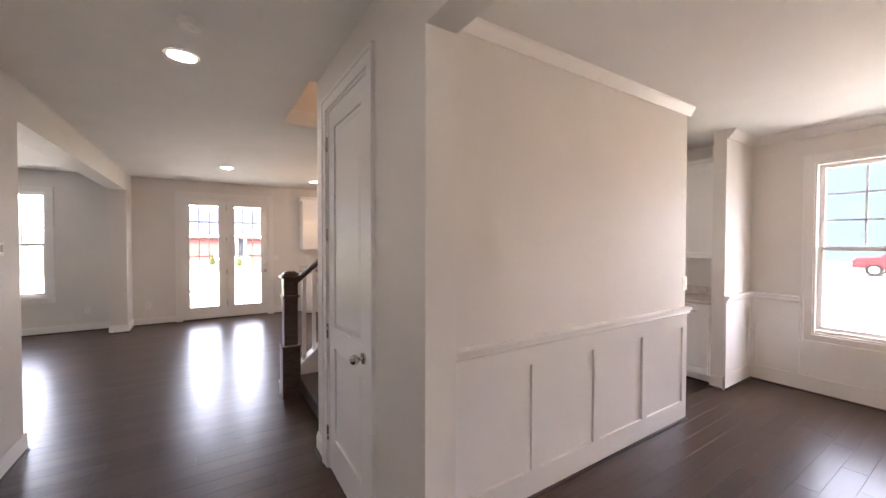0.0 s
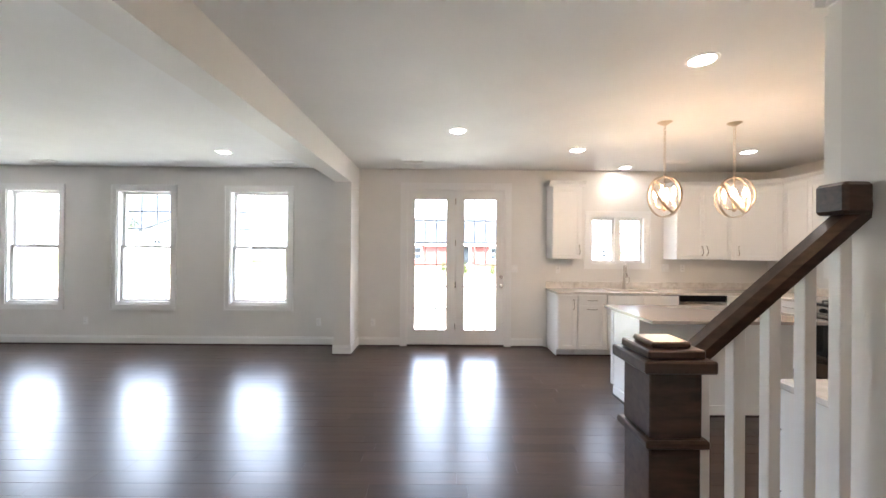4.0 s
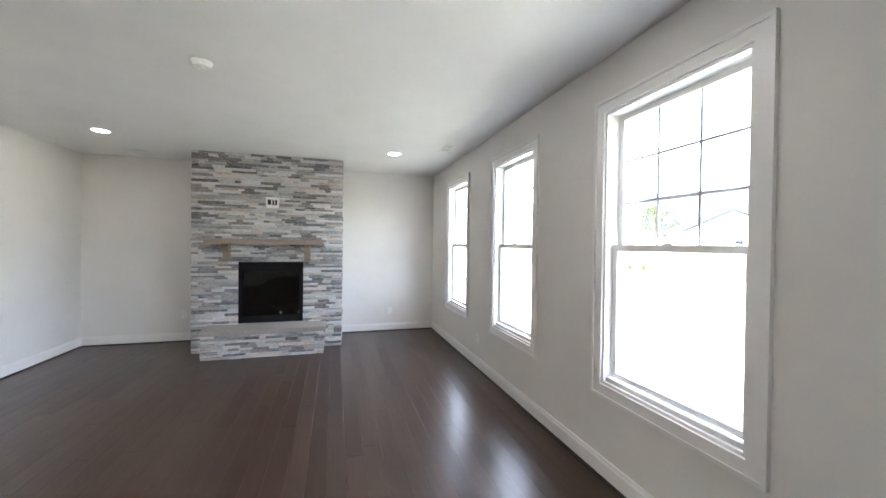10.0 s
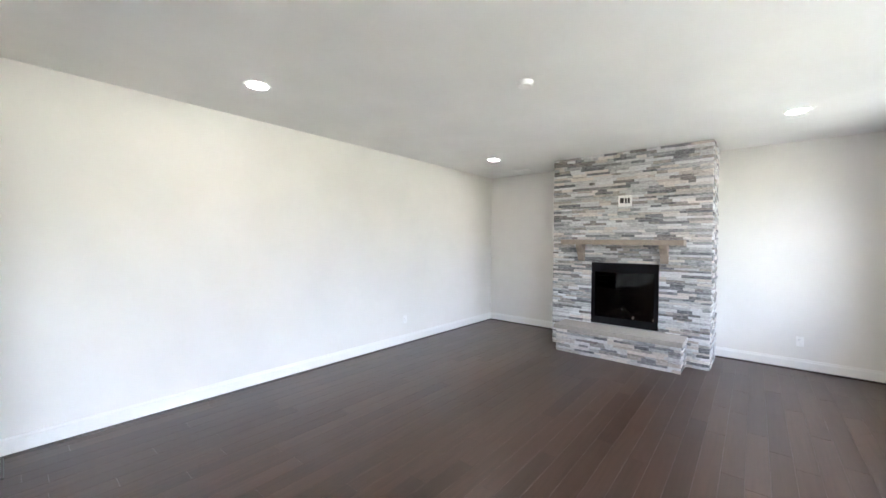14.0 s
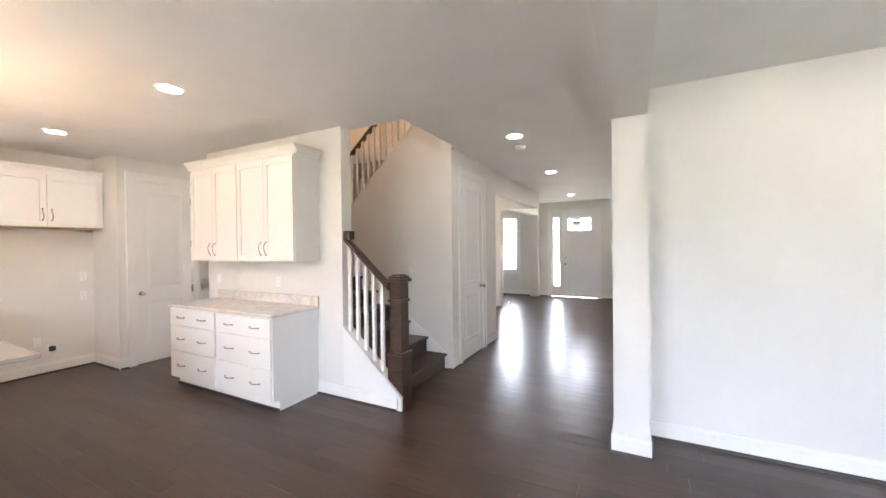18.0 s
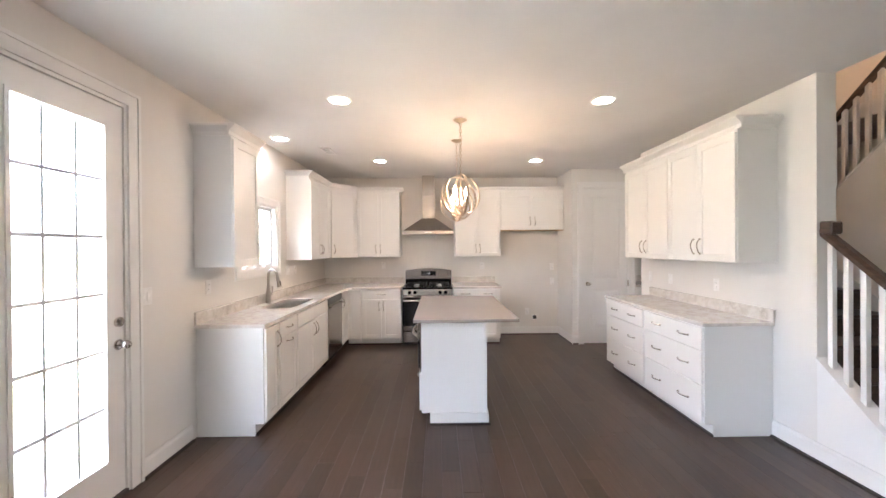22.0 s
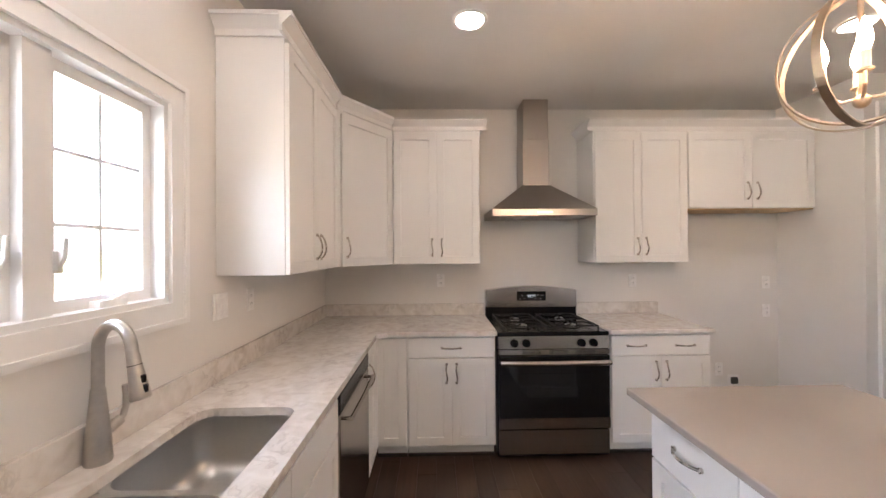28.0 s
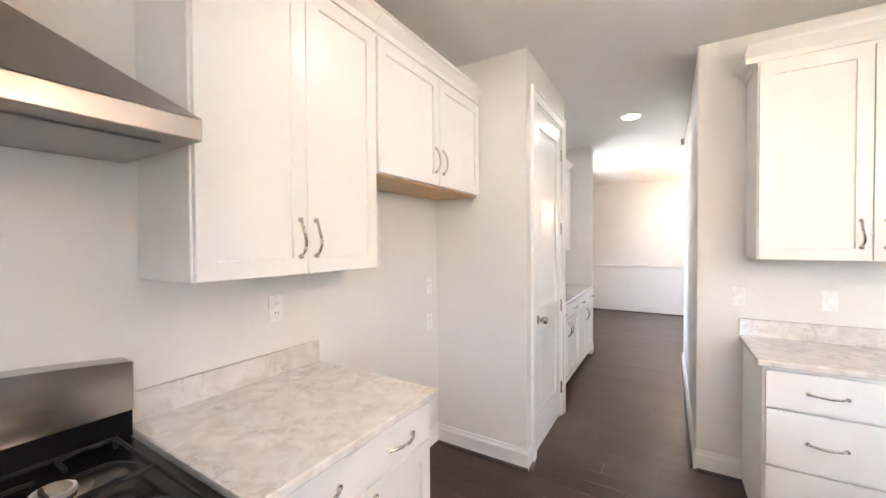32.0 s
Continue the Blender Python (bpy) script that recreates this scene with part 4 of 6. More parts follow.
cabinet("upper_cabinet", "white shaker wall cabinet with two doors", (FEU, 9.63), -90, 0.695, EU_D, UZ0, UZ1, [("door", 0.004, 0.347, UZ0, UZ1 - 0.02, (0.31, hz, True)), ("door", 0.347, 0.691, UZ0, UZ1 - 0.02, (0.385, hz, True))], crown=(0, 1))
cabinet("upper_cabinet", "white shaker wall cabinet with two doors", (FEU, 8.02), -90, 0.758, EU_D, UZ0, UZ1, [("door", 0.004, 0.379, UZ0, UZ1 - 0.02, (0.345, hz, True)), ("door", 0.379, 0.754, UZ0, UZ1 - 0.02, (0.413, hz, True))], crown=(1, 0))
cabinet("fridge_cabinet", "short white shaker cabinet above the fridge alcove", (FEU, 7.26), -90, 1.048, EU_D, 1.81, UZ1, [("door", 0.004, 0.524, 1.81, UZ1 - 0.02, (0.485, 1.95, True)), ("door", 0.524, 1.044, 1.81, UZ1 - 0.02, (0.563, 1.95, True))], crown=(0, 0))
structure("fridge_cabinet_underside", boxes((FEU + 0.004, XE - 0.004, 6.214, 7.258, 1.8, 1.809)), RAWWOOD, "unpainted maple underside of the cabinet", "cabinet base")


def corner_upper():
    """Diagonal corner wall cabinet between the two runs."""
    top = thing("corner_cabinet", "white diagonal corner wall cabinet with one door", "cabinet", (0, 0, 0), "kitchen cabinets")
    p, q = Vector((5.443, FU + 0.002)), Vector((FEU + 0.002, 9.633))
    bm = bmesh.new()
    prism(bm, [(p.x, p.y), (q.x, q.y), (XE - 0.004, q.y), (XE - 0.004, YN - 0.004), (p.x, YN - 0.004)], "z", UZ0, UZ1)
    part("body", bm, CAB, top)
    ang = math.atan2(q.y - p.y, q.x - p.x)
    w = (q - p).length
    m = Matrix.Translation((p.x, p.y, 0)) @ Matrix.Rotation(ang, 4, "Z")
    bm = shaker(bmesh.new(), 0.05, w - 0.02, UZ0 + 0.002, UZ1 - 0.022)
    bmesh.ops.transform(bm, matrix=m, verts=bm.verts)
    door = part("door", bm, CAB, top)
    n = Vector((math.sin(ang), -math.cos(ang), 0))
    bow_pull(door, (m @ Vector((0.09, -0.02, hz))), n, (0, 0, 1))
    bm = bmesh.new()
    prism(bm, [(0.0, UZ1), (-0.012, UZ1), (-0.012, UZ1 + 0.03), (-0.05, UZ1 + 0.07), (-0.05, UZ1 + 0.088), (0.0, UZ1 + 0.088)], "x", 0.02, w - 0.02)
    bmesh.ops.transform(bm, matrix=m, verts=bm.verts)
    part("crown", bm, CAB, top, "white crown moulding")


corner_upper()

# south wall dresser run
FS = 6.185
S_D = FS - YK - 0.004
for x1, w in ((3.545, 0.845), (4.38, 0.833)):
    rows = [("flat", 0.03 if x1 < 4 else 0.01, w - 0.01, a, b, (w * 0.27, (a + b) / 2, False), (w * 0.73, (a + b) / 2, False)) for a, b in ((0.11, 0.405), (0.41, 0.685), (0.69, zt - 0.01))]
    cabinet("drawer_cabinet", "white cabinet with three wide drawers", (x1, FS), 180, w, S_D, 0, zt, rows, True, group="drawer cabinets")
FSU = 5.95
for x1, w, ends in ((3.515, 0.86, (0, 1)), (4.37, 0.853, (1, 0))):
    cabinet("upper_cabinet", "white shaker wall cabinet with two doors", (x1, FSU), 180, w, FSU - YK - 0.003, 1.39, UZ1, [("door", 0.004, w / 2, 1.39, UZ1 - 0.02, (w / 2 - 0.04, 1.52, True)), ("door", w / 2, w - 0.004, 1.39, UZ1 - 0.02, (w / 2 + 0.04, 1.52, True))], crown=ends)


# worktops
def worktop(name, label, rows, splash=(), stone=QUARTZ):
    top = thing(name, label, "worktop")
    part("slab", boxes(*rows, bevel=0.004), stone, top)
    for r in splash:
        part("backsplash", boxes(r, bevel=0.002), QUARTZ, top)
    return top


SKX0, SKX1, SKY0, SKY1 = 3.59, 4.33, 9.8, 10.15
FT = 9.7
bm = bmesh.new()
sk = (SKX0, SKX1, SKY0, SKY1)
SKR = 0.06


def rounded(x0, x1, y0, y1, r, n=5):
    """Outline of a rectangle with round corners, counter-clockwise from the south-east corner."""
    out = []
    for cx, cy, a in ((x1 - r, y0 + r, -90), (x1 - r, y1 - r, 0), (x0 + r, y1 - r, 90), (x0 + r, y0 + r, 180)):
        out += [(cx + r * math.cos(radians(a + 90 * k / n)), cy + r * math.sin(radians(a + 90 * k / n))) for k in range(n + 1)]
    return out


hole = rounded(*sk, SKR)
rim = [(2.79, FT), (SKX1 + 0.1, FT), (SKX1 + 0.1, YN - 0.003), (2.79, YN - 0.003)]
edges = []
for loop in (hole, rim):
    ring = [bm.verts.new((px, py, CT0)) for px, py in loop]
    edges += [bm.edges.new((ring[k], ring[(k + 1) % len(ring)])) for k in range(len(ring))]
cells = [g for g in bmesh.ops.triangle_fill(bm, edges=edges, use_beauty=True)["geom"] if isinstance(g, bmesh.types.BMFace)]
for fc in cells[:]:
    m = fc.calc_center_median()
    if SKX0 < m.x < SKX1 and SKY0 < m.y < SKY1 and all(SKX0 - 0.001 < v.co.x < SKX1 + 0.001 and SKY0 - 0.001 < v.co.y < SKY1 + 0.001 for v in fc.verts) and (SKX0 + SKR < m.x < SKX1 - SKR or SKY0 + SKR < m.y < SKY1 - SKR):
        cells.remove(fc)
        bm.faces.remove(fc)
raised = bmesh.ops.extrude_face_region(bm, geom=cells)["geom"]
bmesh.ops.translate(bm, vec=(0, 0, CT1 - CT0), verts=[v for v in raised if isinstance(v, bmesh.types.BMVert)])
bmesh.ops.recalc_face_normals(bm, faces=bm.faces)
top = thing("worktop", "pale veined quartz worktop with backsplash and sink cutout", "worktop")
part("slab", bm, QUARTZ, top)
part("backsplash", boxes((2.79, XE - 0.025, YN - 0.022, YN - 0.003, CT1, CT1 + 0.1), bevel=0.002), QUARTZ, top)
bm = bmesh.new()
prism(bm, [(SKX1 + 0.1, FT), (5.48, FT), (5.545, FT - 0.065), (5.545, 8.868), (XE - 0.003, 8.868), (XE - 0.003, YN - 0.003), (SKX1 + 0.1, YN - 0.003)], "z", CT0, CT1)
part("slab", bm, QUARTZ, top)
part("backsplash", boxes((XE - 0.022, XE - 0.003, 8.868, YN - 0.023, CT1, CT1 + 0.1), bevel=0.002), QUARTZ, top)
worktop("worktop", "pale veined quartz worktop beside the range", [(5.545, XE - 0.003, 7.31, 8.064, CT0, CT1)], [(XE - 0.022, XE - 0.003, 7.31, 8.064, CT1, CT1 + 0.1)])
worktop("worktop", "pale veined quartz worktop on the drawer cabinets", [(2.68, 4.4, YK + 0.003, 6.215, CT0, CT1)], [(2.68, 4.4, YK + 0.003, YK + 0.022, CT1, CT1 + 0.1)])


def sink():
    top = thing("sink", "double-bowl stainless undermount sink", "sink", (0, 0, 0))
    mid = (SKX0 + SKX1) / 2 - 0.06
    for a, b in ((SKX0 - 0.004, mid - 0.012), (mid + 0.012, SKX1 + 0.004)):
        bm = bmesh.new()
        lo, hi = 0.69, CT0 - 0.001
        v = [[bm.verts.new((*p, z)) for p in rounded(a + g, b - g, SKY0 - 0.004 + g, SKY1 + 0.004 - g, 0.062 - g * 0.4)] for g, z in ((-0.02, hi), (0.0, hi - 0.001), (0.004, lo + 0.06), (0.012, lo + 0.025), (0.03, lo + 0.006), (0.06, lo))]
        for r0, r1 in zip(v, v[1:]):
            for i in range(len(r0)):
                bm.faces.new((r0[i], r0[(i + 1) % len(r0)], r1[(i + 1) % len(r0)], r1[i]))
        bm.faces.new(v[-1])
        ob = part("bowl", bm, SINKSTEEL, top, "", True)
        bm = bmesh.new()
        cyl(bm, ((a + b) / 2, (SKY0 + SKY1) / 2, lo + 0.001), ((a + b) / 2, (SKY0 + SKY1) / 2, lo + 0.006), 0.045, seg=20)
        part("drain", bm, DSTEEL, top)
    part("divider", boxes((mid - 0.012, mid + 0.012, SKY0, SKY1, 0.84, CT0 - 0.012), bevel=0.004), SINKSTEEL, top)


sink()


def faucet():
    x, y = 3.985, 10.215
    top = thing("faucet", "brushed nickel pull-down faucet behind the sink", "faucet", (x, y, CT1), rz=-12)
    bm = bmesh.new()
    rings = ((0.0, 0.0305), (0.006, 0.0315), (0.05, 0.03), (0.11, 0.0245), (0.17, 0.0185), (0.2, 0.0165))
    for (z0, r0), (z1, r1) in zip(rings, rings[1:]):
        cyl(bm, (0, 0, z0), (0, 0, z1), r0, r1, seg=28, caps=False)
    bmesh.ops.remove_doubles(bm, verts=bm.verts, dist=0.0004)
    part("body", bm, FAUCETMETAL, top, "", True)
    bm = bmesh.new()
    arc = [(0, 0, 0.19), (0, 0, 0.24), (0, 0, 0.29)] + [(0, -0.056 + 0.056 * math.cos(a), 0.305 + 0.07 * math.sin(a)) for a in [radians(d) for d in range(6, 172, 9)]] + [(0, -0.1155, 0.29)]
    tube(bm, arc, 0.0145, 20)
    part("spout", bm, FAUCETMETAL, top, "", True)
    bm = bmesh.new()
    bend = ((-0.115, 0.297, 0.0155), (-0.121, 0.268, 0.0165), (-0.131, 0.225, 0.0205), (-0.14, 0.185, 0.0245), (-0.1405, 0.182, 0.023))
    for (y0, z0, r0), (y1, z1, r1) in zip(bend, bend[1:]):
        cyl(bm, (0, y0, z0), (0, y1, z1), r0, r1, seg=24)
    head = part("spray_head", bm, FAUCETMETAL, top, "", True)
    bm = bmesh.new()
    cyl(bm, (0, -0.1204, 0.271), (0, -0.1208, 0.269), 0.0172, seg=24)
    part("collar", bm, SLOT, head, "dark joint ring")
    for z0, z1, yy in ((0.226, 0.246, -0.1425), (0.198, 0.222, -0.149)):
        part("button", boxes((-0.006, 0.006, yy - 0.011, yy, z0, z1), bevel=0.002), BLACK, head, "black spray button")
    bm = bmesh.new()
    cyl(bm, (0.018, 0, 0.075), (0.058, 0, 0.092), 0.0155, 0.0145, seg=20)
    part("valve", bm, FAUCETMETAL, top, "", True)
    bm = bmesh.new()
    tube(bm, [(0.05, 0, 0.088), (0.066, 0, 0.1), (0.074, 0, 0.125), (0.075, 0, 0.155), (0.072, 0, 0.185)], 0.0085, 14)
    part("lever", bm, FAUCETMETAL, top, "", True)


faucet()


def gas_range():
    """Freestanding gas range, front looking west. Local x runs south along the front, y to the wall."""
    w, y0 = 0.79, 8.862
    top = thing("gas_range", "stainless gas range with black cooktop and grates", "range", (5.545, y0, 0), rz=-90)
    d = XE - 5.545 - 0.01
    part("side_body", boxes((0.0, w, 0.03, d, 0.03, 0.9)), BLACK, top)
    part("storage_drawer", boxes((0.004, w - 0.004, 0.0, 0.03, 0.05, 0.225), bevel=0.004), STEEL, top)
    door = part("oven_door", boxes((0.004, w - 0.004, -0.012, 0.03, 0.232, 0.745), bevel=0.005), BLACKGLASS, top)
    part("lower_rail", boxes((0.006, w - 0.006, -0.016, -0.0125, 0.236, 0.31)), STEEL, door)
    part("window_glass", boxes((0.14, w - 0.14, -0.0145, -0.0125, 0.37, 0.62)), BLACKGLASS, door)
    bm = bmesh.new()
    tube(bm, [(0.015, -0.04, 0.7), (0.06, -0.054, 0.703), (0.2, -0.068, 0.706), (w / 2, -0.073, 0.707), (w - 0.2, -0.068, 0.706), (w - 0.06, -0.054, 0.703), (w - 0.015, -0.04, 0.7)], 0.019, 12)
    for u in (0.04, w - 0.04):
        box(bm, u - 0.012, u + 0.012, -0.05, -0.01, 0.688, 0.714)
    part("oven_handle", bm, STEEL, door, "", True)
    part("vent_panel", boxes((0.004, w - 0.004, -0.005, 0.03, 0.75, 0.785)), STEEL, top)
    for k in range(3):
        u = 0.17 + k * 0.19
        for z in (0.757, 0.767, 0.777):
            part("vent_slot", boxes((u, u + 0.13, -0.0065, -0.0045, z - 0.0025, z + 0.0025)), SLOT, top)
    bm = bmesh.new()
    prism(bm, [(0.0, 0.79), (0.012, 0.875), (0.05, 0.875), (0.05, 0.79)], "x", 0.002, w - 0.002)
    panel = part("control_panel", bm, STEEL, top)
    for u in (0.115, 0.2, w - 0.2, w - 0.115):
        bm = bmesh.new()
        cyl(bm, (u, 0.004, 0.83), (u, -0.008, 0.8285), 0.027, seg=20)
        cyl(bm, (u, -0.008, 0.8285), (u, -0.03, 0.826), 0.022, 0.019, seg=20)
        box(bm, u - 0.004, u + 0.004, -0.034, -0.03, 0.808, 0.846)
        part("knob", bm, BLACK, panel, "black burner knob")
    bm = boxes((0.0, w, 0.005, d, 0.876, 0.905), bevel=0.006)
    cook = part("cooktop", bm, BLACK, top, "glossy black enamel cooktop")
    for cu in (0.21, w - 0.21):
        for cv in (0.19, 0.44):
            bm = bmesh.new()
            cyl(bm, (cu, cv, 0.905), (cu, cv, 0.911), 0.075, 0.07, seg=24)
            base = part("burner", bm, BLACK, cook, "round burner bowl", True)
            bm = bmesh.new()
            cyl(bm, (cu, cv, 0.911), (cu, cv, 0.921), 0.042, 0.04, seg=24)
            part("burner_ring", bm, SINKSTEEL, base, "bright metal burner ring", True)
            bm = bmesh.new()
            cyl(bm, (cu, cv, 0.921), (cu, cv, 0.928), 0.033, 0.026, seg=24)
            part("burner_cap", bm, DSTEEL, base, "shiny grey burner cap", True)
        bm = bmesh.new()
        u0, u1, v0, v1 = cu - 0.155, cu + 0.155, 0.06, 0.575
        tube(bm, [(u0, v0, 0.935), (u1, v0, 0.935), (u1, v1, 0.935), (u0, v1, 0.935), (u0, v0, 0.935)], 0.006, 6)
        tube(bm, [(u0, (v0 + v1) / 2, 0.938), (u1, (v0 + v1) / 2, 0.938)], 0.006, 6)
        for cv in (0.19, 0.44):
            for k in range(4):
                a = radians(45 + 90 * k)
                line = []
                for j in range(7):
                    q = a + radians(28) * math.sin(math.pi * j / 6)
                    r = 0.035 + 0.02 * j + 0.003 * j * (j > 4)
                    line.append((min(max(cu + r * math.cos(q), u0), u1), min(max(cv + r * math.sin(q), v0), v1), 0.944 - 0.008 * (j / 6) ** 3))
                tube(bm, line, 0.0055, 6)
        for uu in (u0, u1):
            for vv in (v0, v1):
                cyl(bm, (uu, vv, 0.905), (uu, vv, 0.936), 0.006, seg=8)
        part("grate", bm, IRON, cook, "cast iron grate")
    part("rear_panel", boxes((0.0, w, d - 0.075, d - 0.005, 0.905, 0.99)), BLACK, top)
    bm = bmesh.new()
    top_line = [(w * k / 12, 1.135 + 0.035 * math.sin(math.pi * k / 12)) for k in range(13)]
    prism(bm, [(0.0, 0.99)] + top_line + [(w, 0.99)], "y", d - 0.085, d - 0.005)
    guard = part("backguard", bm, STEEL, top)
    panel = part("display", boxes((w / 2 - 0.125, w / 2 + 0.125, d - 0.089, d - 0.0845, 1.045, 1.125)), BLACKGLASS, guard)
    txt = bpy.data.curves.new("clock", "FONT")
    txt.body, txt.size, txt.align_x, txt.extrude = "12:50", 0.03, "CENTER", 0.0005
    ob = new("clock_digits", txt)
    ob.parent = panel
    ob.matrix_local = pose(w / 2, d - 0.0905, 1.075, 90, 0, 0)
    txt.materials.append(CLOCK)
    for k in range(8):
        u = w / 2 - 0.105 + (k % 4) * 0.02 + (0.135 if k > 3 else 0)
        part("key_mark", boxes((u, u + 0.012, d - 0.0905, d - 0.0885, 1.06 + 0.03 * (k % 2), 1.063 + 0.03 * (k % 2))), PLATE, panel)


gas_range()


def range_hood():
    y0, y1 = 8.05, 8.86
    ym = (y0 + y1) / 2
    x0 = 5.77
    top = thing("range_hood", "stainless chimney hood above the gas range", "range hood", (0, 0, 0))
    part("canopy_rim", boxes((x0, XE - 0.003, y0, y1, 1.745, 1.8), bevel=0.003), HOODSTEEL, top)
    bm = bmesh.new()
    lo = [bm.verts.new(p) for p in ((x0, y0, 1.8), (XE - 0.003, y0, 1.8), (XE - 0.003, y1, 1.8), (x0, y1, 1.8))]
    hi = [bm.verts.new(p) for p in ((XE - 0.24, ym - 0.115, 2.02), (XE - 0.003, ym - 0.115, 2.02), (XE - 0.003, ym + 0.115, 2.02), (XE - 0.24, ym + 0.115, 2.02))]
    for i in range(4):
        bm.faces.new((lo[i], lo[(i + 1) % 4], hi[(i + 1) % 4], hi[i]))
    bm.faces.new(hi)
    bm.faces.new(list(reversed(lo)))
    part("canopy", bm, HOODSTEEL, top)
    part("flue_lower", boxes((XE - 0.235, XE - 0.003, ym - 0.11, ym + 0.11, 2.02, 2.4), bevel=0.003), HOODSTEEL, top)
    part("flue_upper", boxes((XE - 0.23, XE - 0.003, ym - 0.105, ym + 0.105, 2.4, H - 0.002), bevel=0.003), HOODSTEEL, top)
    for a, b in ((y0 + 0.06, ym - 0.01), (ym + 0.01, y1 - 0.06)):
        part("filter", boxes((x0 + 0.08, XE - 0.1, a, b, 1.739, 1.744)), DSTEEL, top, "mesh grease filter")
    part("switch_panel", boxes((x0 - 0.002, x0, ym - 0.06, ym + 0.06, 1.765, 1.78)), PLATE, top)


range_hood()


# island
def island():
    top = thing("kitchen_island", "white kitchen island with drawers and built-in microwave", "island", (0, 0, 0))
    x0, x1, y0, y1 = 2.98, 4.38, 7.885, 8.45
    part("body", boxes((x0, x1, y0, y1, 0.1, CT0 - 0.001), bevel=0.002), CAB, top)
    part("plinth", boxes((x0 + 0.004, x1 - 0.004, y0 + 0.004, y1 - 0.075, 0, 0.1)), CAB, top)
    part("baseboard", boxes((x0 - 0.014, x0, y0 - 0.014, y1 - 0.072, 0, 0.1), (x0 - 0.014, x1 + 0.014, y0 - 0.014, y0, 0, 0.1), (x1, x1 + 0.014, y0, y1 - 0.072, 0, 0.1)), CAB, top)
    part("shoe", boxes((x0 - 0.026, x0 - 0.014, y0 - 0.026, y1 - 0.072, 0, 0.016), (x0 - 0.026, x1 + 0.026, y0 - 0.026, y0 - 0.014, 0, 0.016)), SHOE, top, "dark stained shoe strip")
    for p, q in ((y1 - 0.05, y1), (y0, y0 + 0.03)):
        part("end_stile", boxes((x0 - 0.008, x0, p, q, 0.1, CT0 - 0.004)), CAB, top)
    fy = y1

    def fr(kind, u0, u1, a, b, *pulls):
        bm = shaker(bmesh.new(), u0 + 0.002, u1 - 0.002, a + 0.002, b - 0.002, flat=kind != "door")
        bmesh.ops.transform(bm, matrix=pose(x1, fy, 0, 0, 0, 180), verts=bm.verts)
        f = part("door" if kind == "door" else "drawer_front", bm, CAB, top)
        for u, z, up in pulls:
            bow_pull(f, (x1 - u, fy + 0.02, z), (0, 1, 0), (0, 0, 1) if up else (1, 0, 0))
    w = x1 - x0
    fr("flat", 0.01, 0.42, 0.69, 0.875, (0.215, 0.79, False))
    fr("door", 0.01, 0.42, 0.11, 0.685, (0.37, 0.58, True))
    fr("flat", 0.42, 0.8, 0.69, 0.875, (0.61, 0.79, False))
    fr("door", 0.42, 0.8, 0.11, 0.685, (0.47, 0.58, True))
    fr("flat", 0.81, w - 0.02, 0.11, 0.43, ((0.81 + w - 0.02) / 2, 0.33, False))
    m = thing("microwave_drawer", "stainless microwave drawer built into the island", "microwave", (x0 + 0.03, fy, 0.44))
    part("trim_frame", boxes((0.0, 0.58, 0.0, 0.012, 0.0, 0.425), bevel=0.002), STEEL, m)
    part("door_glass", boxes((0.02, 0.56, 0.012, 0.03, 0.03, 0.27), bevel=0.003), BLACKGLASS, m)
    part("control_strip", boxes((0.02, 0.56, 0.012, 0.034, 0.285, 0.415), bevel=0.004), STEEL, m)
    part("display", boxes((0.14, 0.44, 0.034, 0.0355, 0.36, 0.395)), BLACKGLASS, m)
    bm = bmesh.new()
    tube(bm, [(0.03, 0.035, 0.31), (0.08, 0.058, 0.306), (0.18, 0.078, 0.303), (0.29, 0.084, 0.302), (0.4, 0.078, 0.303), (0.5, 0.058, 0.306), (0.55, 0.035, 0.31)], 0.015, 12)
    part("handle", bm, STEEL, m, "", True)


island()
worktop("island_worktop", "smooth taupe quartz island worktop with seating overhang", [(2.93, 4.47, 7.61, 8.515, CT0, CT1)], stone=ISLAND_TOP)


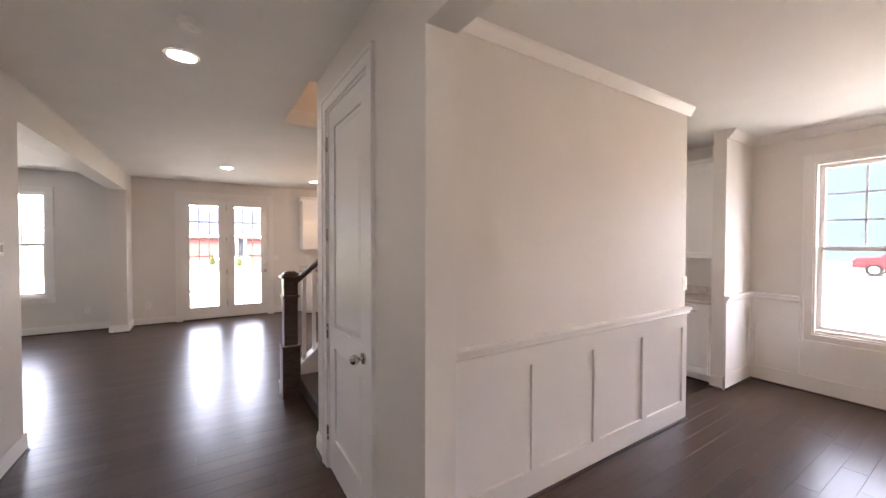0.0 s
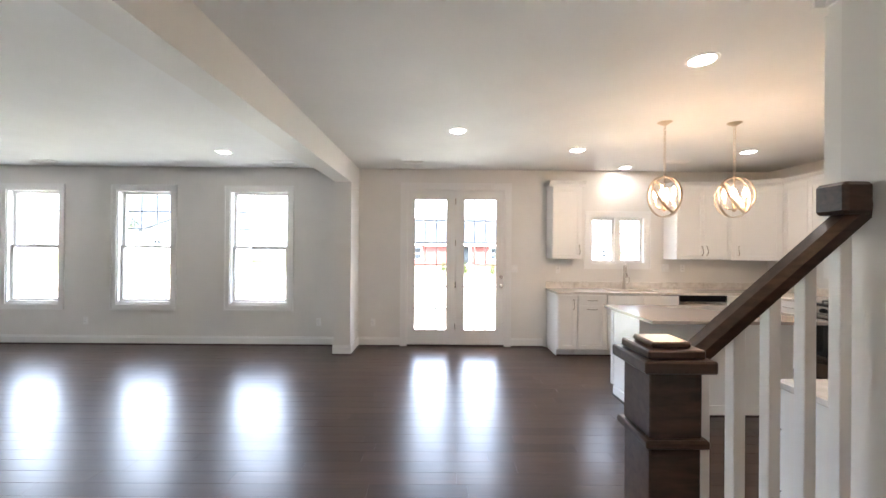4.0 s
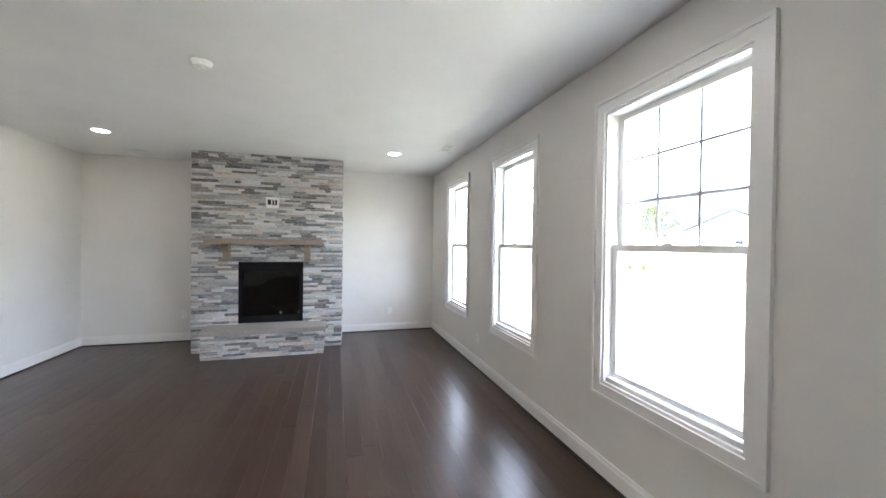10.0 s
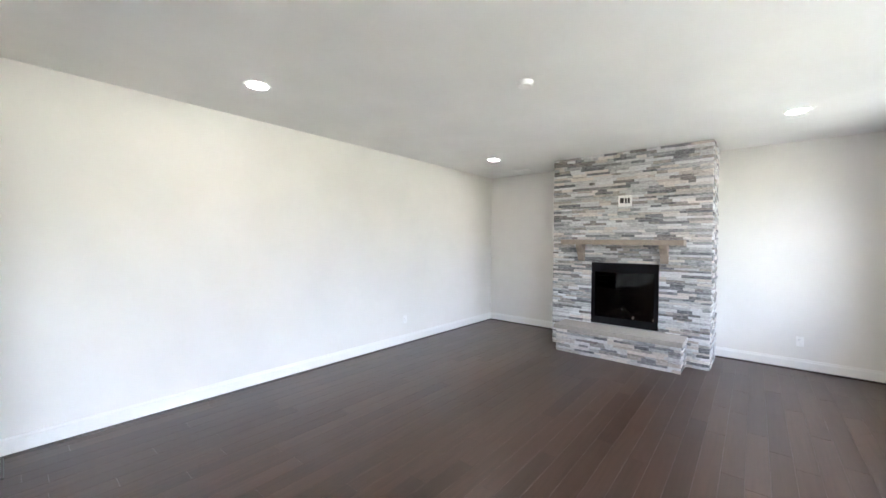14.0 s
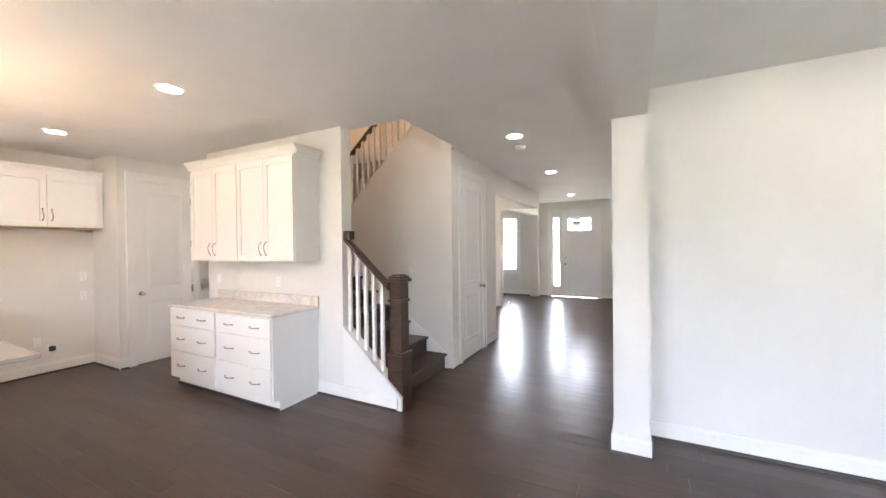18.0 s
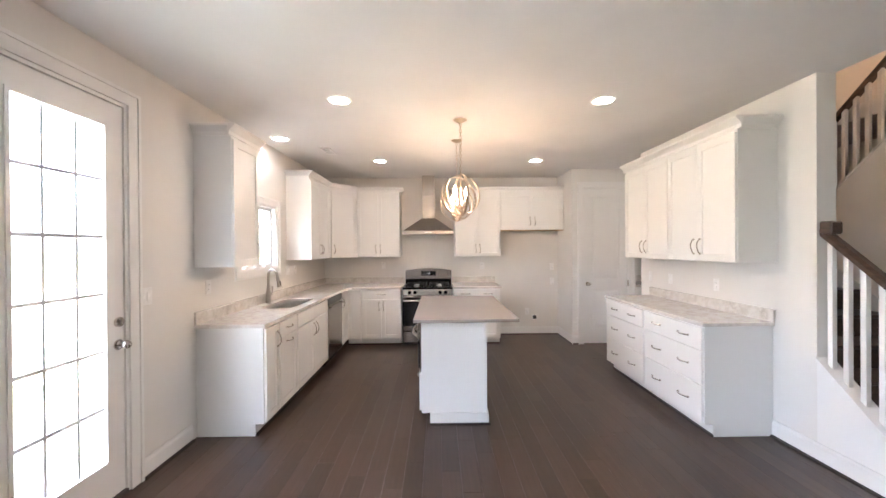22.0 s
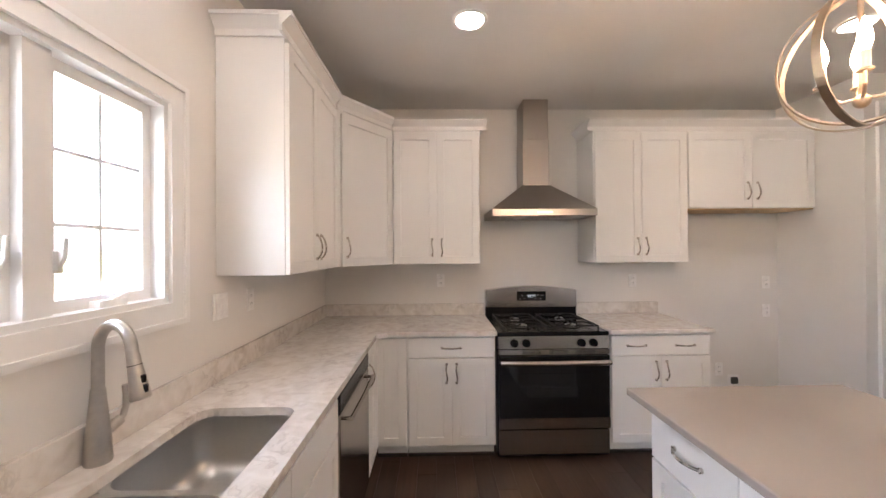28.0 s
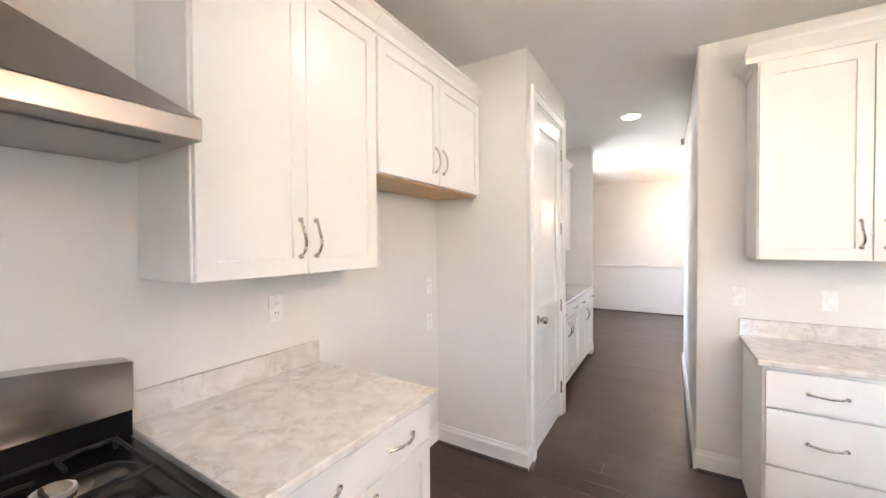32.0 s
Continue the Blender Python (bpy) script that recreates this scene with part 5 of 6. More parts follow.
# pendants
def pendant(x, y):
    top = thing("pendant_light", "brushed metal orb pendant with four candle bulbs", "pendant light", (x, y, H), "island pendants")
    bm = bmesh.new()
    cyl(bm, (0, 0, -0.004), (0, 0, -0.03), 0.065, 0.02, seg=24)
    part("canopy", bm, BRONZE, top, "", True)
    bm = bmesh.new()
    n = 16
    for k in range(n):
        z = -0.035 - 0.47 * (k + 0.5) / n
        r, a = 0.011, (0 if k % 2 else math.pi / 2)
        ring = [(r * math.cos(q) * math.cos(a), r * math.cos(q) * math.sin(a), z + 0.021 * math.sin(q)) for q in [2 * math.pi * j / 8 for j in range(9)]]
        tube(bm, ring, 0.0022, 5)
    part("chain", bm, BRONZE, top)
    cz, R = -0.72, 0.195
    for tilt, rz, rr in ((90, 15, R), (90, 105, R - 0.008), (62, 40, R - 0.016)):
        bm = bmesh.new()
        m = Matrix.Translation((0, 0, cz)) @ pose(0, 0, 0, tilt, 0, rz)
        seg = 48
        rings = []
        for k in range(seg):
            a = 2 * math.pi * k / seg
            rings.append([bm.verts.new(m @ Vector(((rr + dr) * math.cos(a), (rr + dr) * math.sin(a), dz))) for dr, dz in ((0, -0.011), (0.005, -0.011), (0.005, 0.011), (0, 0.011))])
        for k in range(seg):
            p, q = rings[k], rings[(k + 1) % seg]
            for j in range(4):
                bm.faces.new((p[j], p[(j + 1) % 4], q[(j + 1) % 4], q[j]))
        part("hoop", bm, BRONZE, top, "flat metal hoop")
    bm = bmesh.new()
    cyl(bm, (0, 0, -0.5), (0, 0, cz - 0.12), 0.007, seg=10)
    bmesh.ops.create_uvsphere(bm, u_segments=12, v_segments=8, radius=0.02, matrix=Matrix.Translation((0, 0, cz - 0.12)))
    part("stem", bm, BRONZE, top, "", True)
    for k in range(4):
        a = radians(45 + 90 * k)
        c, s = math.cos(a), math.sin(a)
        bm = bmesh.new()
        tube(bm, [(0, 0, cz - 0.11), (0.04 * c, 0.04 * s, cz - 0.115), (0.075 * c, 0.075 * s, cz - 0.09), (0.08 * c, 0.08 * s, cz - 0.06)], 0.005, 6)
        cyl(bm, (0.08 * c, 0.08 * s, cz - 0.06), (0.08 * c, 0.08 * s, cz - 0.055), 0.018, seg=12)
        arm = part("arm", bm, BRONZE, top)
        bm = bmesh.new()
        cyl(bm, (0.08 * c, 0.08 * s, cz - 0.055), (0.08 * c, 0.08 * s, cz - 0.005), 0.011, seg=10)
        part("candle_sleeve", bm, PLATE, arm)
        bm = bmesh.new()
        prof = [(0.008, -0.005), (0.016, 0.02), (0.014, 0.045), (0.006, 0.075), (0.001, 0.088)]
        rings = [[bm.verts.new((0.08 * c + r * math.cos(2 * math.pi * j / 10), 0.08 * s + r * math.sin(2 * math.pi * j / 10), cz + z)) for j in range(10)] for r, z in prof]
        for p, q in zip(rings, rings[1:]):
            for j in range(10):
                bm.faces.new((p[j], p[(j + 1) % 10], q[(j + 1) % 10], q[j]))
        part("bulb", bm, BULB, arm, "lit candle bulb", True)


pendant(3.31, 8.08)
pendant(3.985, 8.08)

# serving counter in the passage
FB = 5.64
B_D = XE - FB - 0.004
for k in range(2):
    y1 = 5.19 - k * 0.923
    cabinet("base_cabinet", "white shaker serving cabinet with drawers over doors", (FB, y1), -90, 0.921, B_D, 0, zt, [("flat", 0.01, 0.46, 0.73, zt - 0.01, (0.21, 0.8, False)), ("flat", 0.46, 0.911, 0.73, zt - 0.01, (0.73, 0.8, False)), ("door", 0.01, 0.46, 0.11, 0.725, (0.42, 0.62, True)), ("door", 0.46, 0.911, 0.11, 0.725, (0.5, 0.62, True))], True, group="serving cabinets")
    cabinet("upper_cabinet", "white shaker serving wall cabinet with two doors", (5.93, y1), -90, 0.921, XE - 5.934, UZ0, UZ1, [("door", 0.004, 0.46, UZ0, UZ1 - 0.02, (0.42, hz, True)), ("door", 0.46, 0.917, UZ0, UZ1 - 0.02, (0.5, hz, True))], crown=(0, 0), group="serving cabinets")
worktop("worktop", "pale veined quartz serving counter top", [(5.61, XE - 0.003, 3.343, 5.197, CT0, CT1)], [(XE - 0.022, XE - 0.003, 3.343, 5.197, CT1, CT1 + 0.1)])
# ==== fireplace ====
def unit_stone(name):
    """An uneven block of one metre, to be scaled; front looks along +x."""
    bm = bmesh.new()
    box(bm, 0, 1, 0, 1, 0, 1)
    for v in bm.verts:
        v.co += Vector((random.uniform(-0.06, 0.06) if v.co.x > 0.5 else 0, random.uniform(-0.012, 0.012), random.uniform(-0.05, 0.05)))
    front = [f for f in bm.faces if f.normal.x > 0.7]
    bmesh.ops.bevel(bm, geom=[e for f in front for e in f.edges], offset=0.06, segments=1, affect="EDGES")
    return mesh_of(name, bm, STONE)


FX, FY0, FY1 = -5.78, 6.73, 8.68
fire = thing("fireplace", "grey and white ledger stone fireplace with raised hearth", "fireplace", (0, 0, 0))
fb = (7.3, 8.14, 0.385, 1.235)
part("core", boxes((XW, FX, FY0 + 0.02, fb[0], 0, H - 0.001), (XW, FX, fb[1], FY1 - 0.02, 0, H - 0.001), (XW, FX, fb[0], fb[1], fb[3], H - 0.001), (XW, FX, fb[0], fb[1], 0, fb[2])), plain("mortar", (0.3, 0.3, 0.3), 0.9), fire)
part("core", boxes((FX, -5.41, 6.97, 8.42, 0, 0.315)), plain("mortar_dark", (0.27, 0.27, 0.27), 0.9), fire)
STONES = [unit_stone("stone") for _ in range(6)]
rs = random.Random(7)
placed = []


def course(p0, p1, z, h, emit):
    """One course of stones from p0 to p1."""
    at = p0
    while at < p1 - 0.001:
        ln = rs.choice((0.08, 0.12, 0.16, 0.2, 0.26, 0.32))
        if p1 - at - ln < 0.07:
            ln = p1 - at
        emit(at, ln, z, h)
        at += ln


def front_stone(y, ln, z, h):
    placed.append((0, FX, y, z, rs.uniform(0.018, 0.042), ln, h))


def hearth_stone(y, ln, z, h):
    placed.append((0, -5.41, y, z, rs.uniform(0.02, 0.04), ln, h))


def side_stone(at_y, turn, x0, x1):
    def emit(x, ln, z, h):
        placed.append((turn, x, at_y, z, rs.uniform(0.018, 0.035), ln, h))
    return emit


z = 0.0
while z < H - 0.01:
    h = min(rs.choice((0.026, 0.032, 0.038)), H - 0.002 - z)
    if z + h > fb[2] and z < fb[3]:
        course(FY0, fb[0], z, h, front_stone)
        course(fb[1], FY1, z, h, front_stone)
    else:
        course(FY0, FY1, z, h, front_stone)
    course(XW, FX, z, h, side_stone(FY1 - 0.02, 1, XW, FX))
    course(XW, FX, z, h, side_stone(FY0 + 0.02, 2, XW, FX))
    z += h
z = 0.0
while z < 0.312:
    h = min(rs.choice((0.028, 0.034, 0.04)), 0.315 - z)
    course(6.95, 8.44, z, h, hearth_stone)
    course(FX, -5.41, z, h, side_stone(8.42, 1, 0, 0))
    course(FX, -5.41, z, h, side_stone(6.97, 2, 0, 0))
    z += h


def stone_matrix(row):
    turn, x, y, z, d, ln, h = row
    g = 0.0015
    if turn == 0:
        return Matrix.Translation((x, y + g, z + g)) @ Matrix.Diagonal((d, ln - 2 * g, h - 2 * g, 1))
    if turn == 1:
        return Matrix.Translation((x + ln - g, y, z + g)) @ Matrix.Rotation(radians(90), 4, "Z") @ Matrix.Diagonal((d, ln - 2 * g, h - 2 * g, 1))
    return Matrix.Translation((x + g, y, z + g)) @ Matrix.Rotation(radians(-90), 4, "Z") @ Matrix.Diagonal((d, ln - 2 * g, h - 2 * g, 1))


near = [r for r in placed if r[0] == 0 and (r[1] > -5.6 or 0.3 < r[3] < 1.9)][:300]
chosen = set(map(id, near))
for r in near:
    ob = new("stone", STONES[rs.randrange(6)])
    ob.parent = fire
    ob.matrix_basis = stone_matrix(r)
verts, faces = [], []
for r in placed:
    if id(r) not in chosen:
        m, me, k = stone_matrix(r), STONES[rs.randrange(6)], len(verts)
        verts += [m @ v.co for v in me.vertices]
        faces += [[k + i for i in f.vertices] for f in me.polygons]
me = bpy.data.meshes.new("stonework")
me.from_pydata(verts, [], faces)
me.materials.append(STONE)
rest = new("stonework", me)
rest.parent = fire
tagged(rest, "stacked ledger stones", kind="stuff")


def rough_slab(x0, x1, y0, y1, z0, z1, chip=0.008):
    bm = boxes((x0, x1, y0, y1, z0, z1))
    bmesh.ops.subdivide_edges(bm, edges=bm.edges, cuts=7, use_grid_fill=True)
    for v in bm.verts:
        n = noise.noise(v.co * 11) * chip
        if v.co.x > x1 - 0.001:
            v.co.x += n
        if v.co.y < y0 + 0.001 or v.co.y > y1 - 0.001:
            v.co.y += n
    return bm


part("hearth_slab", rough_slab(FX + 0.02, -5.345, 6.93, 8.46, 0.315, 0.375), CAPSTONE, fire, "rough-edged limestone hearth slab")
mantel = part("mantel", rough_slab(FX + 0.02, -5.555, 6.93, 8.425, 1.485, 1.55, 0.006), MANTELSTONE, fire, "rough-edged limestone mantel shelf")
for y in (7.125, 8.157):
    bm = bmesh.new()
    prism(bm, [(FX + 0.02, 1.485), (-5.595, 1.485), (-5.605, 1.44), (-5.665, 1.38), (-5.695, 1.28), (-5.725, 1.25), (FX + 0.02, 1.25)], "y", y, y + 0.085)
    part("corbel", bm, MANTELSTONE, mantel, "carved limestone corbel")
a0, a1, c0, c1 = fb
box_part = part("firebox", boxes((-6.195, -6.175, a0, a1, c0, c1), (-6.175, FX, a0, a0 + 0.02, c0, c1), (-6.175, FX, a1 - 0.02, a1, c0, c1), (-6.175, FX, a0 + 0.02, a1 - 0.02, c1 - 0.02, c1), (-6.175, FX, a0 + 0.02, a1 - 0.02, c0, c0 + 0.02)), BLACK, fire, "black gas firebox")
part("surround", boxes((FX, -5.757, a0, a0 + 0.05, c0, c1), (FX, -5.757, a1 - 0.05, a1, c0, c1), (FX, -5.757, a0 + 0.05, a1 - 0.05, c1 - 0.13, c1), (FX, -5.757, a0 + 0.05, a1 - 0.05, c0, c0 + 0.1)), BLACK, box_part)
pane = part("fire_glass", boxes((-5.795, -5.789, a0 + 0.05, a1 - 0.05, c0 + 0.1, c1 - 0.13)), glass("smoked_glass", (0.35, 0.35, 0.35)), box_part)
for k in range(6):
    bm = bmesh.new()
    y = a0 + 0.15 + k * 0.1
    cyl(bm, (-6.015 + 0.03 * (k % 2), y, c0 + 0.1 + 0.05 * (k % 3)), (-5.895 + 0.05 * (k % 3), y + 0.2 - 0.06 * (k % 2), c0 + 0.12 + 0.045 * ((k + 1) % 3)), 0.03, 0.024, seg=8)
    part("log", bm, plain("ceramic_log", (0.09, 0.065, 0.05), 0.9), box_part, "ceramic gas log")


# ==== fixtures ====
def ceiling_light(x, y):
    top = thing("ceiling_light", "round white recessed ceiling light, lit", "ceiling light", (x, y, H), "recessed lights")
    bm = bmesh.new()
    rings = [[bm.verts.new((r * math.cos(2 * math.pi * j / 28), r * math.sin(2 * math.pi * j / 28), z)) for j in range(28)] for r, z in ((0.098, -0.0005), (0.095, -0.006), (0.08, -0.008), (0.074, -0.003))]
    for p, q in zip(rings, rings[1:]):
        for j in range(28):
            bm.faces.new((p[j], p[(j + 1) % 28], q[(j + 1) % 28], q[j]))
    part("trim_ring", bm, PLATE, top, "", True)
    bm = bmesh.new()
    cyl(bm, (0, 0, -0.001), (0, 0, -0.004), 0.074, seg=28)
    part("lens", bm, LAMP, top, "glowing lens")


for x, y in ((-1.66, 9.35), (-5.12, 9.34), (-5.13, 6.05), (-1.7, 6.02), (2.84, 9.1), (4.97, 9.1), (2.85, 6.92), (4.98, 6.92), (3.9, 10.03), (1.33, 8.4), (0.93, 4.42), (0.99, 2.12), (1.12, -1.05), (5.1, 4.37)):
    ceiling_light(x, y)


def vent(x, y, rz=0, w=0.3, d=0.13):
    top = thing("ceiling_vent", "white slotted ceiling air vent", "vent", (x, y, H), "ceiling vents", rz=rz)
    part("backing", boxes((-w / 2 + 0.01, w / 2 - 0.01, -d / 2 + 0.01, d / 2 - 0.01, -0.003, -0.001)), SLOT, top)
    part("frame", boxes((-w / 2, w / 2, -d / 2, -d / 2 + 0.022, -0.009, -0.001), (-w / 2, w / 2, d / 2 - 0.022, d / 2, -0.009, -0.001), (-w / 2, -w / 2 + 0.022, -d / 2 + 0.022, d / 2 - 0.022, -0.009, -0.001), (w / 2 - 0.022, w / 2, -d / 2 + 0.022, d / 2 - 0.022, -0.009, -0.001), (-0.008, 0.008, -d / 2 + 0.022, d / 2 - 0.022, -0.009, -0.001)), PLATE, top)
    n = 7
    for k in range(n):
        yy = -d / 2 + 0.022 + (d - 0.044) * (k + 0.5) / n
        part("slat", boxes((-w / 2 + 0.022, w / 2 - 0.022, yy - 0.003, yy + 0.002, -0.008, -0.003)), PLATE, top)


for x, y in ((0.75, 9.8), (-1.11, 9.85), (-4.6, 9.95), (4.43, 9.66)):
    vent(x, y)
vent(6.0, 1.3, 90)
vent(-6.1, 6.0, 90)


def smoke_alarm(x, y):
    top = thing("smoke_alarm", "round white smoke alarm on the ceiling", "smoke alarm", (x, y, H))
    bm = bmesh.new()
    cyl(bm, (0, 0, -0.035), (0, 0, -0.001), 0.05, 0.068, seg=28)
    part("body", bm, PLATE, top, "", True)
    bm = bmesh.new()
    cyl(bm, (0, 0, -0.038), (0, 0, -0.0345), 0.02, seg=16)
    part("button", bm, PLATE, top)


smoke_alarm(-2.98, 7.69)
smoke_alarm(0.99, 3.95)


def plate(x, y, z, rz, kind="outlet", gang=1):
    """A wall plate whose face looks along local -y."""
    w = 0.07 + 0.046 * (gang - 1)
    names = {"outlet": ("outlet", "white duplex wall outlet", "wall outlets"), "switch": ("light_switch", "white light switch plate", "light switches")}[kind]
    top = thing(names[0], names[1] if gang == 1 else "wide white plate with several light switches", names[0].replace("_", " "), (x, y, z), names[2], rz=rz)
    part("cover", boxes((-w / 2, w / 2, -0.006, -0.0005, -0.058, 0.058), bevel=0.0015), PLATE, top)
    for g in range(gang):
        u = (g - (gang - 1) / 2) * 0.046
        if kind == "outlet":
            for s in (-0.02, 0.02):
                part("socket", boxes((u - 0.016, u + 0.016, -0.008, -0.006, s - 0.013, s + 0.013)), PLATE, top)
                part("slot", boxes((u - 0.008, u - 0.006, -0.0085, -0.0079, s - 0.004, s + 0.006), (u + 0.006, u + 0.008, -0.0085, -0.0079, s - 0.004, s + 0.006)), SLOT, top)
        else:
            part("rocker", boxes((u - 0.016, u + 0.016, -0.01, -0.006, -0.033, 0.033), bevel=0.0015), PLATE, top)


for x in (-4.3, -0.72, 0.12):
    plate(x, YN, 0.36, 0)
plate(2.275, YN, 1.21, 0, "switch", 3)
plate(2.98, YN, 1.2, 0)
plate(4.92, YN, 1.235, 0)
plate(4.65, YN, 1.24, 0, "switch", 2)
for y, z in ((9.25, 1.22), (7.53, 1.205), (6.31, 1.18), (6.31, 0.925)):
    plate(XE, y, z, -90)
plate(XE, 6.75, 0.4, -90)
plate(XW, 9.5, 0.345, 90)
plate(XW, 6.4, 0.4, 90)
plate(-4.2, YS, 0.36, 180)
for x in (4.4, 4.0, 3.3):
    plate(x, YK, 1.15, 180, "switch" if x > 3.5 else "outlet")
plate(HX1, 5.06, 1.21, 90, "switch")
plate(HX1, 5.08, 0.38, 90)
plate(4.6, YD, 1.2, 0, "switch")
plate(2.35, CY1 + 0.002, 1.2, 180, "switch")
box_tv = thing("tv_outlet", "white recessed media outlet on the stone", "outlet", (FX + 0.045, 7.73, 2.07), rz=90)
part("cover", boxes((-0.085, 0.085, -0.01, 0.04, -0.075, 0.075), bevel=0.003), PLATE, box_tv)
part("socket", boxes((-0.06, -0.015, -0.0125, -0.0095, -0.03, 0.04), (0.0, 0.025, -0.0125, -0.0095, -0.035, 0.035), (0.035, 0.06, -0.0125, -0.0095, -0.035, 0.035)), SLOT, box_tv, "dark sockets")

th = thing("thermostat", "small white wall thermostat with grey screen", "thermostat", (HX1, 5.1, 1.51), rz=90)
part("case", boxes((-0.06, 0.06, -0.028, -0.0005, -0.045, 0.045), bevel=0.004), PLATE, th)
part("screen", boxes((-0.035, 0.035, -0.0295, -0.0275, -0.02, 0.03)), plain("grey_screen", (0.06, 0.065, 0.07), 0.3), th)

gr = thing("return_grille", "large white slotted return air grille", "vent", (HX1, 4.43, 0.32), rz=90)
part("frame", boxes((-0.38, 0.38, -0.012, -0.0005, 0.0, 0.03), (-0.38, 0.38, -0.012, -0.0005, 0.47, 0.5), (-0.38, -0.35, -0.012, -0.0005, 0.03, 0.47), (0.35, 0.38, -0.012, -0.0005, 0.03, 0.47)), PLATE, gr)
part("backing", boxes((-0.35, 0.35, -0.003, -0.0005, 0.03, 0.47)), SLOT, gr)
for k in range(22):
    z = 0.04 + k * 0.0196
    bm = bmesh.new()
    prism(bm, [(-0.0105, z), (-0.0095, z + 0.001), (-0.004, z + 0.011), (-0.005, z + 0.011)], "x", -0.35, 0.35)
    part("louvre", bm, PLATE, gr)

db = thing("fridge_valve_box", "small dark water valve box near the floor", "valve box", (XE, 6.62, 0.3), rz=-90)
part("frame", boxes((-0.05, 0.05, -0.006, -0.0005, -0.05, 0.05)), PLATE, db)
part("valve", boxes((-0.03, 0.03, -0.03, -0.006, -0.03, 0.03), bevel=0.006), SLOT, db, "dark valve")

ds = thing("door_stop", "spring door stop on the baseboard", "door stop", (CX - 0.016, 2.8, 0.09))
bm = bmesh.new()
tube(bm, [(-0.07 * k / 40, 0.006 * math.cos(k * 1.4), 0.006 * math.sin(k * 1.4)) for k in range(41)], 0.0015, 5)
part("spring", bm, NICKEL, ds)
bm = bmesh.new()
cyl(bm, (-0.07, 0, 0), (-0.085, 0, 0), 0.008, seg=10)
part("tip", bm, PLATE, ds)

# ==== dining room panelling ====
wains = thing("wainscot", "white panelled wainscot with chair rail", "wainscot", (0, 0, 0), kind="structure")


def wainscot_x(a0, a1, y, out, stiles):
    f = lambda p, q: sorted((y + out * p, y + out * q))
    part("backing", boxes((a0, a1, *f(0.0, 0.004), 0.0, 0.93)), TRIM, wains)
    part("bottom_rail", boxes((a0, a1, *f(0.004, 0.02), 0.0, 0.17)), TRIM, wains)
    part("top_rail", boxes((a0, a1, *f(0.004, 0.02), 0.82, 0.93)), TRIM, wains)
    bm = bmesh.new()
    prism(bm, [(y, 0.93), (y + out * 0.022, 0.93), (y + out * 0.034, 0.945), (y + out * 0.03, 0.96), (y + out * 0.048, 0.97), (y + out * 0.05, 0.99), (y, 0.995)], "x", a0, a1 + (0.03 if a1 == KX1 else 0))
    part("chair_rail", bm, TRIM, wains)
    for u in stiles:
        part("stile", boxes((u, u + 0.07, *f(0.004, 0.02), 0.17, 0.82)), TRIM, wains)
    part("shoe", boxes((a0, a1, *f(0.02, 0.036), 0.0, 0.018)), SHOE, wains, "dark stained shoe moulding")


def wainscot_y(a0, a1, x, out, panels, hole=None):
    f = lambda p, q: sorted((x + out * p, x + out * q))
    part("backing", boxes((*f(0.0, 0.004), a0, a1, 0.0, 0.53), *(((*f(0.0, 0.004), p, q, 0.53, 0.93) for p, q in ((a0, hole[0]), (hole[1], a1))))), TRIM, wains)
    part("bottom_rail", boxes((*f(0.004, 0.02), a0, a1, 0.0, 0.17)), TRIM, wains)
    for p, q in ((a0, hole[0]), (hole[1], a1)):
        part("top_rail", boxes((*f(0.004, 0.02), p, q, 0.82, 0.93)), TRIM, wains)
        bm = bmesh.new()
        prism(bm, [(x, 0.93), (x + out * 0.022, 0.93), (x + out * 0.034, 0.945), (x + out * 0.03, 0.96), (x + out * 0.048, 0.97), (x + out * 0.05, 0.99), (x, 0.995)], "y", p, q)
        part("chair_rail", bm, TRIM, wains)
        for u in (p, q - 0.07):
            part("stile", boxes((*f(0.004, 0.02), u, u + 0.07, 0.17, 0.82)), TRIM, wains)
    part("sub_rail", boxes((*f(0.004, 0.02), hole[0], hole[1], 0.42, 0.53)), TRIM, wains)
    part("shoe", boxes((*f(0.02, 0.036), a0, a1, 0.0, 0.018)), SHOE, wains, "dark stained shoe moulding")


wainscot_x(CX + T, KX1, YD, -1, (CX + T, 2.11, 2.71, 3.31, 3.92, KX1 - 0.07))
wainscot_x(5.65, XD, 3.22, -1, (5.65, XD - 0.09))
wainscot_x(2.66, XD - 0.055, YDS, 1, (2.66, 3.35, 4.05, 4.75, 5.45, XD - 0.125))
wainscot_y(YDS, 3.22, XD, -1, 2, (1.64, 2.79))
bm = bmesh.new()
prism(bm, [(YD, H), (YD, H - 0.075), (YD - 0.01, H - 0.075), (YD - 0.045, H - 0.018), (YD - 0.05, H)], "x", CX + T, KX1 + 0.04)
structure("crown_dining_north", bm, TRIM, "white crown moulding", "crown")
bm = bmesh.new()
prism(bm, [(XD, H), (XD, H - 0.09), (XD - 0.012, H - 0.09), (XD - 0.075, H - 0.02), (XD - 0.08, H)], "y", YDS, 3.22)
structure("crown_dining_east", bm, TRIM, "white crown moulding", "crown")
bm = bmesh.new()
prism(bm, [(3.22, H), (3.22, H - 0.09), (3.208, H - 0.09), (3.145, H - 0.02), (3.14, H)], "x", 5.65, XD)
structure("crown_dining_stub", bm, TRIM, "white crown moulding", "crown")
